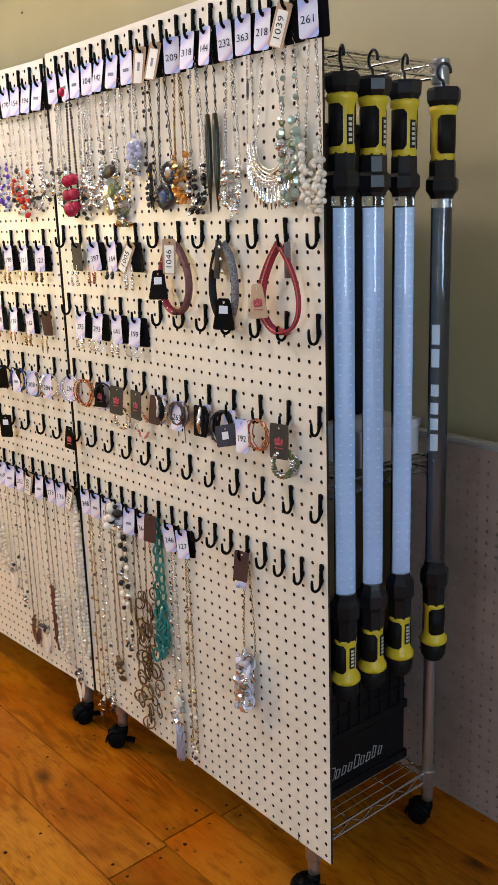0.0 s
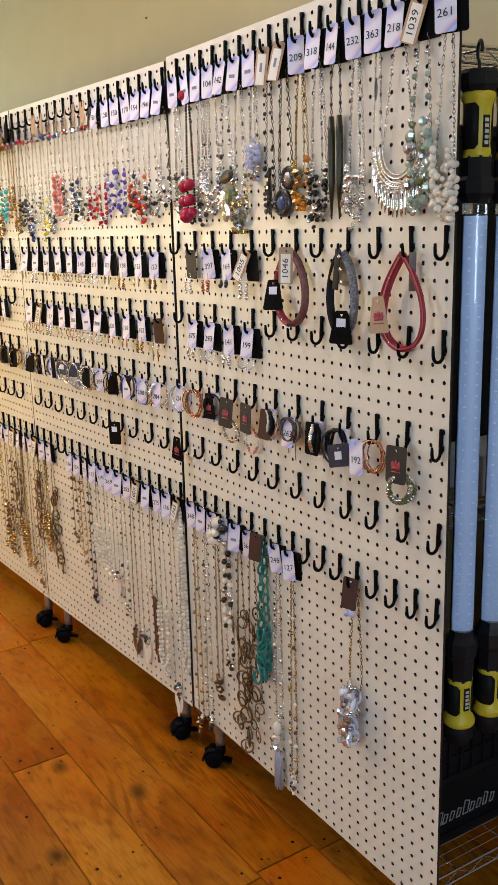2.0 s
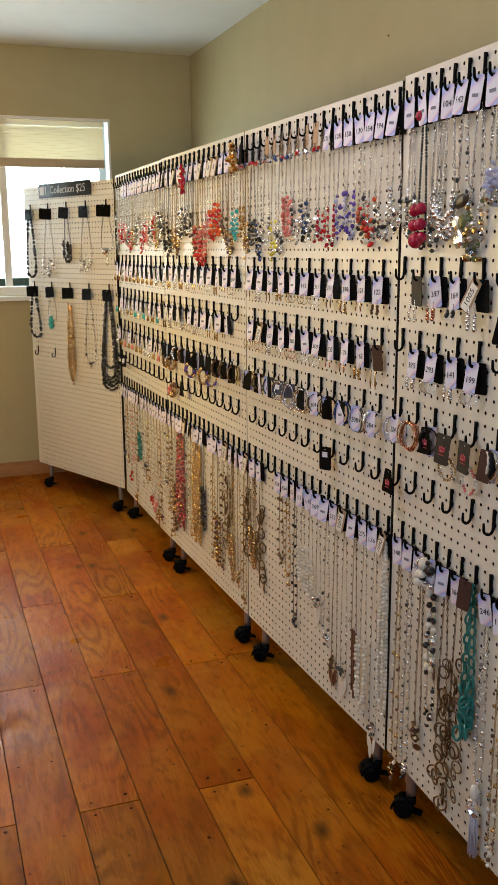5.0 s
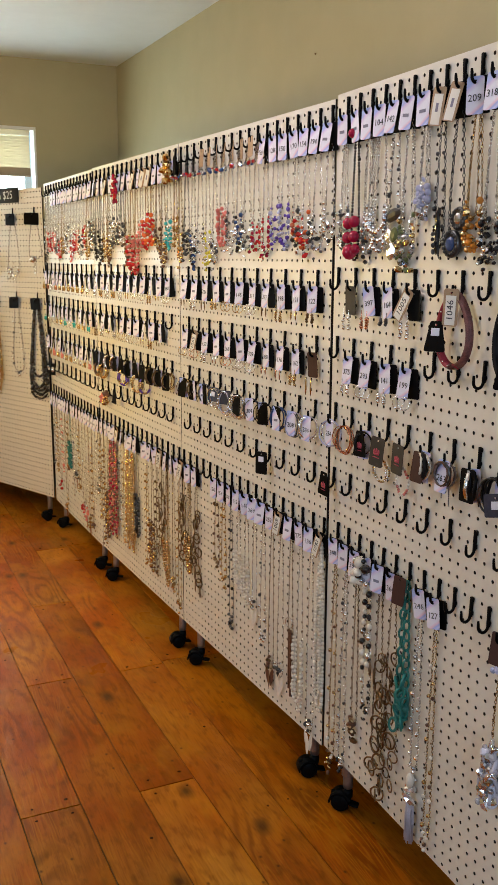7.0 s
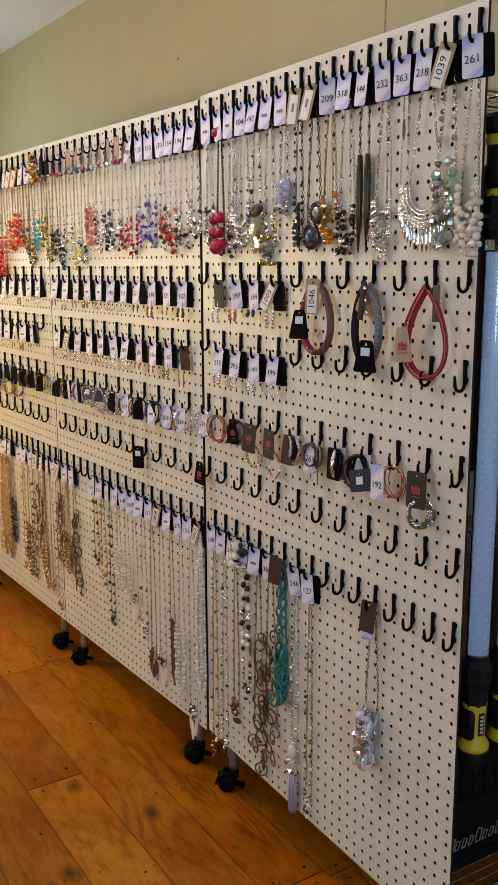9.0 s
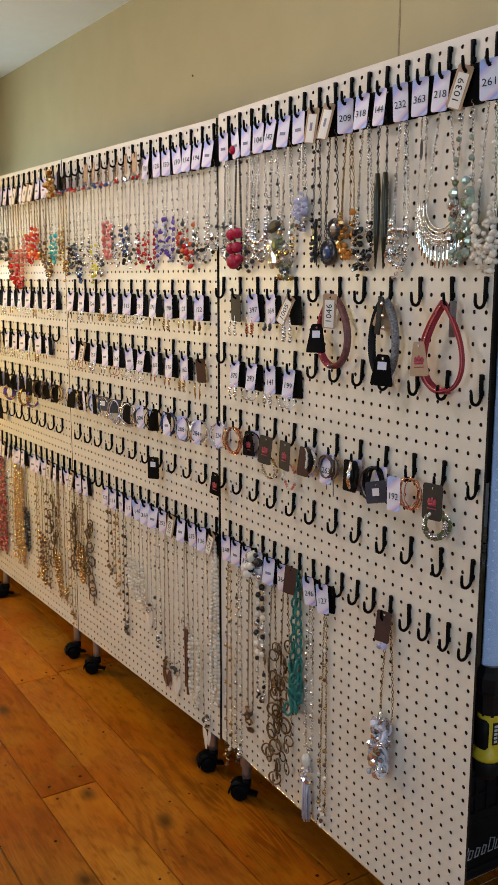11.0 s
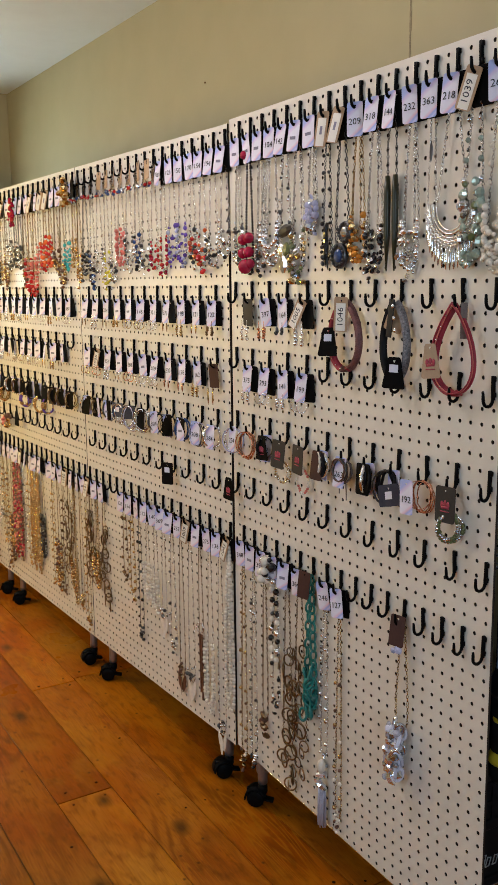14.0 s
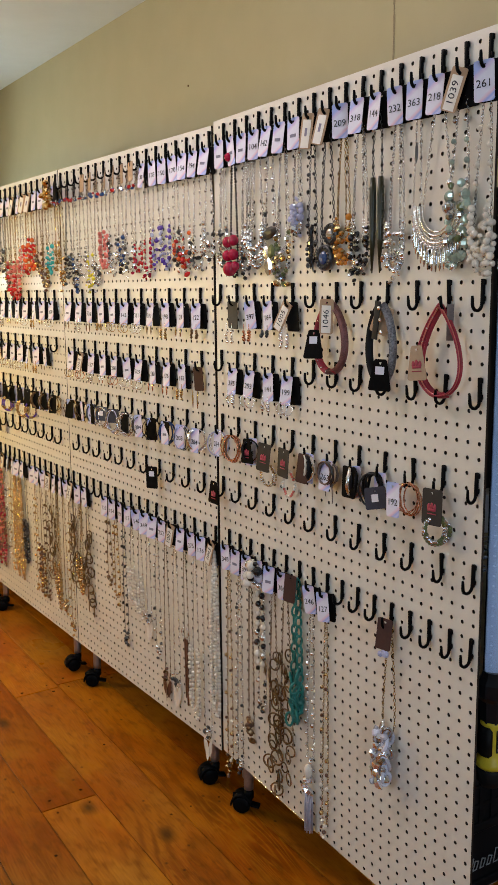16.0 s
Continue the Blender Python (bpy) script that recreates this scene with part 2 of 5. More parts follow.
def tag_paper():
    """White tag stock with lilac, pink and blue bands that swing across both ends."""
    m = shader("printed_tag", (0.84, 0.82, 0.88), 0.5)
    n, l = m.node_tree.nodes, m.node_tree.links
    co, sp = n.new("ShaderNodeTexCoord"), n.new("ShaderNodeSeparateXYZ")
    l.new(co.outputs["Object"], sp.inputs[0])
    wob, add, ramp = n.new("ShaderNodeMath"), n.new("ShaderNodeMath"), n.new("ShaderNodeValToRGB")
    wob.operation, wob.inputs[1].default_value = "MULTIPLY", 0.75
    l.new(sp.outputs["X"], wob.inputs[0])
    add.operation = "ADD"
    l.new(sp.outputs["Z"], add.inputs[0]), l.new(wob.outputs[0], add.inputs[1])
    rng = n.new("ShaderNodeMapRange")
    rng.inputs["From Min"].default_value, rng.inputs["From Max"].default_value = -0.068, 0.008
    l.new(add.outputs[0], rng.inputs["Value"])
    l.new(rng.outputs[0], ramp.inputs["Fac"])
    e = ramp.color_ramp.elements
    e[0].position, e[0].color = 0.05, (0.22, 0.36, 0.76, 1)
    e[1].position, e[1].color = 1.0, (0.40, 0.48, 0.80, 1)
    for p, c in ((0.13, (0.62, 0.62, 0.88, 1)), (0.19, (0.34, 0.44, 0.82, 1)), (0.25, (0.80, 0.55, 0.68, 1)), (0.33, (0.80, 0.77, 0.88, 1)),
                 (0.72, (0.80, 0.77, 0.88, 1)), (0.82, (0.70, 0.58, 0.80, 1)), (0.90, (0.42, 0.48, 0.82, 1))):
        k = e.new(p)
        k.color = c
    l.new(ramp.outputs["Color"], n["Principled BSDF"].inputs["Base Color"])
    return m


M_TAG = tag_paper()


def gem(name, base, rough=0.12, metal=0.0, spread=0.25, coat=0.4):
    return shader(name, base, rough, metal, per_island=spread, coat=coat, vary=0.15, scale=60)


M_SILVER = gem("silver_metal", (0.94, 0.93, 0.92), 0.27, 1.0, 0.25, 0.0)
M_GOLD = gem("gold_metal", (0.66, 0.46, 0.21), 0.25, 1.0, 0.25, 0.0)
M_BRASS = gem("antique_brass", (0.21, 0.13, 0.065), 0.35, 1.0, 0.35, 0.0)
M_GUN = gem("gunmetal", (0.10, 0.10, 0.105), 0.28, 0.9, 0.4, 0.0)
M_COPPER = gem("rose_gold", (0.75, 0.36, 0.22), 0.2, 1.0, 0.15, 0.0)
M_PEARL = gem("pearl", (0.82, 0.75, 0.64), 0.18, 0.0, 0.1)
M_JET = gem("jet_bead", (0.014, 0.013, 0.015), 0.15, 0.0, 0.4)
M_RED = gem("red_bead", (0.55, 0.022, 0.022), 0.2)
M_CRIMSON = gem("crimson_bead", (0.42, 0.006, 0.045), 0.18)
M_ORANGE = gem("orange_bead", (0.72, 0.13, 0.03), 0.22)
M_CORAL = gem("coral_bead", (0.72, 0.20, 0.16), 0.3)
M_PURPLE = gem("purple_bead", (0.12, 0.06, 0.36), 0.2)
M_BLUE = gem("blue_bead", (0.03, 0.07, 0.20), 0.18)
M_LILAC = gem("pale_lilac_stone", (0.46, 0.47, 0.66), 0.2)
M_TEAL = gem("teal_resin", (0.012, 0.18, 0.155), 0.3)
M_AQUA = gem("aqua_bead", (0.05, 0.42, 0.42), 0.25)
M_GREEN = gem("green_crystal", (0.40, 0.50, 0.42), 0.08, 0.3, 0.4)
M_OLIVE = gem("olive_bead", (0.13, 0.15, 0.05), 0.3)
M_AMBER = gem("amber_bead", (0.60, 0.22, 0.03), 0.15)
M_YELLOW = gem("yellow_bead", (0.72, 0.62, 0.06), 0.2)
M_BROWN = gem("brown_bead", (0.13, 0.055, 0.03), 0.3)
M_CRYSTAL = gem("clear_crystal", (0.80, 0.82, 0.88), 0.06, 0.9, 0.5)
M_RESIN = gem("clouded_resin", (0.58, 0.58, 0.68), 0.15, 0.0, 0.45)
M_STRAP_RED = shader("red_leather", (0.40, 0.03, 0.055), 0.5, vary=0.3, scale=60, bump=0.15, bump_scale=400)
M_STRAP_GREY = shader("grey_leather", (0.17, 0.13, 0.12), 0.55, vary=0.3, scale=60, bump=0.15, bump_scale=400)
M_STRAP_BLACK = shader("black_leather", (0.008, 0.0075, 0.009), 0.5, spec=0.2, vary=0.3, scale=60, bump=0.15, bump_scale=400)
M_GLITTER = shader("glitter_band", (0.36, 0.35, 0.37), 0.45, 0.3, vary=0.95, scale=260, bump=0.5, bump_scale=700)
M_SHIMMER = shader("brown_shimmer_band", (0.26, 0.105, 0.10), 0.4, 0.3, vary=0.7, scale=90, bump=0.4, bump_scale=700)

# ---- mesh helpers ----
class Soup:
    """Collects pieces of mesh, each with its material, and turns them into one mesh."""

    def __init__(self):
        self.v, self.f, self.m, self.n = [], [], [], 0

    def add(self, shape, m=None, slot=0):
        verts, faces = shape
        if m is not None:
            a = np.array(m)
            verts = verts @ a[:3, :3].T + a[:3, 3]
        self.v.append(verts)
        self.f.extend([tuple(i + self.n for i in f) for f in faces])
        self.m.extend([slot] * len(faces))
        self.n += len(verts)
        return self

    def mesh(self, name, mats, smooth=True):
        me = bpy.data.meshes.new(name)
        me.from_pydata(np.concatenate(self.v).tolist() if self.v else [], [], self.f)
        for mt in mats:
            me.materials.append(mt)
        if len(mats) > 1:
            me.polygons.foreach_set("material_index", self.m)
        me.polygons.foreach_set("use_smooth", [smooth] * len(self.f))
        me.update()
        return me


def box(x0, x1, y0, y1, z0, z1):
    v = np.array([(x, y, z) for x in (x0, x1) for y in (y0, y1) for z in (z0, z1)], float)
    return v, [(0, 1, 3, 2), (4, 6, 7, 5), (0, 4, 5, 1), (2, 3, 7, 6), (0, 2, 6, 4), (1, 5, 7, 3)]


def soft_box(x0, x1, y0, y1, z0, z1, r=0.003):
    bm = bmesh.new()
    v, f = box(x0, x1, y0, y1, z0, z1)
    vs = [bm.verts.new(p) for p in v]
    for q in f:
        bm.faces.new([vs[i] for i in q])
    bmesh.ops.recalc_face_normals(bm, faces=bm.faces)
    bmesh.ops.bevel(bm, geom=bm.edges[:], offset=r, segments=2, affect="EDGES", profile=0.5)
    return grab(bm)


def grab(bm):
    bm.verts.index_update()
    out = np.array([tuple(v.co) for v in bm.verts]), [tuple(v.index for v in f.verts) for f in bm.faces]
    bm.free()
    return out


def tube(points, r, sides=6, closed=False, flat=1.0):
    """A round or flattened tube along points; r may be a list."""
    p = np.array(points, float)
    if len(p) == 2 and not closed:          # short end pieces keep the shading of a straight tube even
        e = (p[1] - p[0]) * 0.01
        p = np.array((p[0], p[0] + e, p[1] - e, p[1]))
        r = [r[0], r[0], r[1], r[1]] if isinstance(r, (list, tuple, np.ndarray)) else r
    n = len(p)
    rs = r if isinstance(r, (list, tuple, np.ndarray)) else [r] * n
    verts, faces = [], []
    up = None
    for i in range(n):
        a, b = (p[(i - 1) % n], p[(i + 1) % n]) if closed else (p[max(i - 1, 0)], p[min(i + 1, n - 1)])
        d = (b - a) / (np.linalg.norm(b - a) + 1e-12)
        if up is None:
            up = np.cross(d, (0, 1, 0) if abs(d[1]) < 0.9 else (1, 0, 0))
        up = up - d * (up @ d)
        up /= np.linalg.norm(up) + 1e-12
        side = np.cross(d, up)
        for k in range(sides):
            a = 2 * math.pi * k / sides
            verts.append(p[i] + rs[i] * (math.cos(a) * up * flat + math.sin(a) * side))
    for i in range(n if closed else n - 1):
        for k in range(sides):
            j = (i + 1) % n
            faces.append((i * sides + k, i * sides + (k + 1) % sides, j * sides + (k + 1) % sides, j * sides + k))
    if not closed:
        faces += [tuple(range(sides - 1, -1, -1)), tuple((n - 1) * sides + k for k in range(sides))]
    return np.array(verts), faces


def lathe(profile, sides=16):
    """A turned shape from rows of radius and height, about z."""
    verts = [(r * math.cos(2 * math.pi * k / sides), r * math.sin(2 * math.pi * k / sides), z) for r, z in profile for k in range(sides)]
    faces = [(i * sides + k, i * sides + (k + 1) % sides, (i + 1) * sides + (k + 1) % sides, (i + 1) * sides + k)
             for i in range(len(profile) - 1) for k in range(sides)]
    faces += [tuple(range(sides - 1, -1, -1)), tuple((len(profile) - 1) * sides + k for k in range(sides))]
    return np.array(verts, float), faces


BALL = lathe([(0.2, -0.97), (0.72, -0.7), (1.0, 0.0), (0.72, 0.7), (0.2, 0.97)], 8)
BIG_BALL = lathe([(0.12, -0.99), (0.5, -0.866), (0.866, -0.5), (1.0, 0.0), (0.866, 0.5), (0.5, 0.866), (0.12, 0.99)], 14)
CUT = lathe([(0.35, -1.0), (0.95, -0.35), (0.95, 0.35), (0.35, 1.0)], 6)
LINK = (lambda s: s)(tube([(0.5 * math.cos(a), 0, math.sin(a)) for a in np.linspace(0, 2 * math.pi, 8, endpoint=False)], 0.2, 4, True))
FAT_RING = tube([(math.cos(a), 0, math.sin(a)) for a in np.linspace(0, 2 * math.pi, 20, endpoint=False)], 0.135, 5, True)
RING = tube([(math.cos(a), 0, math.sin(a)) for a in np.linspace(0, 2 * math.pi, 20, endpoint=False)], 0.09, 5, True)


def at(x, y, z, s=1.0, rx=0, ry=0, rz=0):
    sc = s if isinstance(s, (tuple, list)) else (s, s, s)
    return Matrix.LocRotScale((x, y, z), Euler([radians(a) for a in (rx, ry, rz)]), sc)


def part(name, soup, mats, parent, label="", smooth=True):
    ob = new(name, soup.mesh(name, mats if isinstance(mats, (list, tuple)) else [mats], smooth) if isinstance(soup, Soup) else soup)
    ob.parent = parent
    return tagged(ob, label)


def thing(name, m, label, category, group="", kind=""):
    ob = new(name)
    ob.empty_display_size = 0.05
    ob.matrix_world = m
    return tagged(ob, label, category, group, kind)


def solid(name, soup, mats, label, category="", group="", kind="", m=None, smooth=False):
    ob = new(name, soup.mesh(name, mats if isinstance(mats, (list, tuple)) else [mats], smooth))
    if m is not None:
        ob.matrix_world = m
    return tagged(ob, label, category, group, kind)


# ---- the room ----
WALL_T = 0.12
WIN_X0, WIN_X1, WIN_Z0, WIN_Z1 = -1.74, -0.497, 1.08, 2.081   # window in the end wall, room frame


def wall_with_hole(name, length, along, at_, hole, m, outward):
    """A wall of thickness WALL_T on the far side of its inner face, with an opening through it when hole is given."""
    s = Soup()
    lo, hi = (at_, at_ + WALL_T) if outward > 0 else (at_ - WALL_T, at_)

    def slab(a0, a1, z0, z1):
        if a1 - a0 > 1e-4 and z1 - z0 > 1e-4:
            s.add(box(a0, a1, lo, hi, z0, z1) if along == "x" else box(lo, hi, a0, a1, z0, z1))

    a, b = length
    if hole:
        h0, h1, z0, z1 = hole
        slab(a, h0, 0, CEIL), slab(h1, b, 0, CEIL), slab(h0, h1, 0, z0), slab(h0, h1, z1, CEIL)
    else:
        slab(a, b, 0, CEIL)
    return solid(name, s, M_WALL, "olive tan painted plaster wall", "wall", kind="structure", m=m)


wall_with_hole("wall_east", (-ROOM_L - WALL_T, WALL_T), "y", 0.0, None, ROOM_M, 1)
wall_with_hole("wall_north", (-ROOM_W, -0.002), "x", 0.0, (WIN_X0, WIN_X1, WIN_Z0, WIN_Z1), ROOM_M, 1)
wall_with_hole("wall_west", (-ROOM_L - WALL_T, WALL_T), "y", -ROOM_W, (-5.15, -3.45, 0.85, 2.05), ROOM_M, -1)
wall_with_hole("wall_south", (-ROOM_W, -0.002), "x", -ROOM_L, (-3.0, -1.4, 0.85, 2.05), ROOM_M, -1)
solid("ceiling", Soup().add(box(-ROOM_W - WALL_T, WALL_T, -ROOM_L - WALL_T, WALL_T, CEIL, CEIL + 0.12)), M_CEIL, "white painted ceiling", "ceiling", kind="structure", m=ROOM_M)
solid("baseboard", Soup().add(box(-ROOM_W + 0.002, -0.002, -0.016, -0.001, 0.001, 0.085)), M_BASE, "stained wooden baseboard", "baseboard", kind="structure", m=ROOM_M)
solid("baseboard", Soup().add(box(-0.016, -0.001, -ROOM_L + 0.002, -0.02, 0.001, 0.085)), M_BASE, "stained wooden baseboard", "baseboard", kind="structure", m=ROOM_M)
solid("ground", Soup().add(box(-60, 60, -60, 60, -0.6, -0.5)), shader("lawn", (0.06, 0.10, 0.03), 0.9, vary=0.4, scale=0.6),
      "green lawn outside the building", "ground", kind="structure")

# hairline crack in the wall's paint, and a nail
seam, low = Soup(), random.Random(3)
for i in range(26):
    y, z, w = -3.584 + low.uniform(-0.0012, 0.0012), 1.78 + 0.0259 * i, low.uniform(0.0020, 0.0042)
    seam.add(box(-0.0012, -0.0002, y - w, y + w, z, z + 0.0259))
solid("wall_crack", seam, shader("crack_filler", (0.34, 0.28, 0.17), 0.9, vary=0.4, scale=40), "thin filled crack in the painted wall", "crack", kind="structure", m=ROOM_M)
solid("nail", Soup().add(lathe([(0.0035, 0), (0.0035, 0.004), (0.0015, 0.005)], 8), at(0, -2.44, 2.068, 1, 0, -90, 0)), M_BRASS, "small dark nail in the wall", "nail", m=ROOM_M)


def window_unit():
    w = thing("window_1", ROOM_M, "white framed window with a half-lowered cream blind", "window", kind="structure")
    x0, x1, z0, z1 = WIN_X0, WIN_X1, WIN_Z0, WIN_Z1
    f = Soup()
    for a in (box(x0, x0 + 0.012, 0.004, WALL_T - 0.01, z0, z1), box(x1 - 0.012, x1, 0.004, WALL_T - 0.01, z0, z1),
              box(x0 + 0.012, x1 - 0.012, 0.004, WALL_T - 0.01, z0, z0 + 0.05), box(x0 + 0.012, x1 - 0.012, 0.004, WALL_T - 0.01, z1 - 0.016, z1)):
        f.add(a)
    part("window_frame", f, M_TRIM, w, smooth=False)
    part("window_sill", Soup().add(soft_box(x0 - 0.04, x1 + 0.04, -0.05, 0.02, z0 - 0.03, z0 - 0.002)), M_TRIM, w)
    mid = (x0 + x1) / 2
    part("mullion", Soup().add(box(mid - 0.02, mid + 0.02, 0.05, 0.09, z0 + 0.05, z1 - 0.016)), M_TRIM, w, smooth=False)
    glass = shader("window_glass", (1, 1, 1), 0.02, transmission=1.0)
    for a, b in ((x0 + 0.012, mid - 0.02), (mid + 0.02, x1 - 0.012)):
        g = part("pane", Soup().add(box(a, b, 0.068, 0.072, z0 + 0.05, z1 - 0.016)), glass, w, "clear glass pane", smooth=False)
        g.visible_shadow = False
    bl = part("blind_headrail", Soup().add(soft_box(x0 + 0.05, x1 - 0.036, 0.012, 0.045, z1 - 0.046, z1 - 0.018)), M_BLIND, w, "cream blind headrail")
    n = 12
    slat = Soup().add(box(x0 + 0.055, x1 - 0.036, -0.011, 0.011, -0.0008, 0.0008)).mesh("slat", [M_BLIND], False)
    for i in range(n):
        sl = part("slat", slat, None, bl)
        sl.matrix_local = pose(0, 0.03, z1 - 0.058 - 0.0145 * i, 62, 0, 0)
    part("bottom_rail", Soup().add(soft_box(x0 + 0.055, x1 - 0.036, 0.016, 0.044, z1 - 0.276, z1 - 0.228)), shader("tan_rail", (0.50, 0.38, 0.25), 0.5, vary=0.1, scale=5), bl, "tan blind rail")


window_unit()

# ---- pegboards, racks ----
I = 0.0254
# start, end, height of the bottom, first column's offset, columns, rows
BOARDS = [((0.0, 0.0), (0.0, 0.877), 0.140, 0.0127, 34, 61),
          ((-0.001, 0.887), (-0.063, 1.778), 0.133, 0.0055, 35, 61),
          ((-0.0635, 1.782), (-0.121, 2.667), 0.133, 0.0127, 35, 61),
          ((-0.1215, 2.671), (-0.160, 3.500), 0.130, 0.0127, 32, 61),
          ((-0.170, 3.505), (-0.531, 4.262), 0.140, 0.0127, 32, 60)]


def board_frame(k):
    (ax, ay), (bx, by), z, *_ = BOARDS[k]
    # local x runs along the board, local y points out of its face
    return pose(ax, ay, z, 0, 0, math.degrees(math.atan2(by - ay, bx - ax)))


def pegboard_mesh(length, height, c0, cols, rows, notch=False):
    """A hardboard sheet with real drilled holes, one inch apart, their inner shade put in the colour."""
    th, r = 0.0048, 0.0036
    xs = [0.0] + [c0 + I * (c + 0.5) for c in range(cols - 1)] + [length]
    zs = [0.0] + [0.0127 + I * (j + 0.5) for j in range(rows - 1)] + [height]
    V, F, S = [], [], []
    for c in range(cols):
        for j in range(rows):
            x0, x1, z0, z1 = xs[c], xs[c + 1], zs[j], zs[j + 1]
            hx, hz = c0 + I * c, 0.0127 + I * j
            base = len(V)
            rim = [(x1, hz), (x1, z1), (hx, z1), (x0, z1), (x0, hz), (x0, z0), (hx, z0), (x1, z0)]
            ring = [(hx + r * math.cos(a), hz + r * math.sin(a)) for a in [math.pi / 4 * k for k in range(8)]]
            for y in (0.0, -th):
                V += [(px, y, pz) for px, pz in rim] + [(px, y, pz) for px, pz in ring]
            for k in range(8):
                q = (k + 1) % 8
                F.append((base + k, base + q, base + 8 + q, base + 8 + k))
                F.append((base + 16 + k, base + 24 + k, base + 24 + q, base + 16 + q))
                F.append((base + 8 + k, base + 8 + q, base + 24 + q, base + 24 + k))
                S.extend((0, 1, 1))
    n = len(V)
    V += [(0, 0, 0), (length, 0, 0), (length, 0, height), (0, 0, height), (0, -th, 0), (length, -th, 0), (length, -th, height), (0, -th, height)]
    F += [(n, n + 4, n + 5, n + 1), (n + 1, n + 5, n + 6, n + 2), (n + 2, n + 6, n + 7, n + 3), (n + 3, n + 7, n + 4, n)]
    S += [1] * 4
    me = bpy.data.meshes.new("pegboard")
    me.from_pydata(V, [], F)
    for mt in (M_PEG, M_FIBRE_SHADED):
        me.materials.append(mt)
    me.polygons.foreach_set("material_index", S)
    return me


def wire_shelf(length, depth, parent, z, y0):
    """A chrome wire shelf: two rails with a zigzag on each side, and cross wires."""
    s = Soup()
    x0, x1 = 0.012, length - 0.012
    y1 = y0 - depth
    for y in (y0, y1):
        for dz in (0, -0.023):
            s.add(tube([(x0, y, z + dz), (x1, y, z + dz)], 0.0032, 6))
        k = int((x1 - x0) / 0.035)
        s.add(tube([(x0 + (x1 - x0) * i / k, y, z - (0.002 if i % 2 else 0.021)) for i in range(k + 1)], 0.0016, 5))
    for x in (x0, x1):
        for dz in (0, -0.023):
            s.add(tube([(x, y0, z + dz), (x, y1, z + dz)], 0.0032, 6))
        s.add(tube([(x, y0 + (y1 - y0) * i / 10, z - (0.002 if i % 2 else 0.021)) for i in range(11)], 0.0016, 5))
    for f in (0.3, 0.7):
        y = y0 + (y1 - y0) * f
        s.add(tube([(x0, y, z - 0.002), (x1, y, z - 0.002)], 0.0024, 5))
    shelf = part("shelf", s, M_CHROME, parent, "chrome wire shelf")
    wire = Soup().add(tube([(0, y0, z + 0.003), (0, y1, z + 0.003)], 0.0014, 4)).mesh("wire", [M_CHROME])
    for i in range(1, 34):
        part("wire", wire, None, shelf).matrix_local = pose(x0 + (x1 - x0) * i / 34, 0, 0)
    return shelf


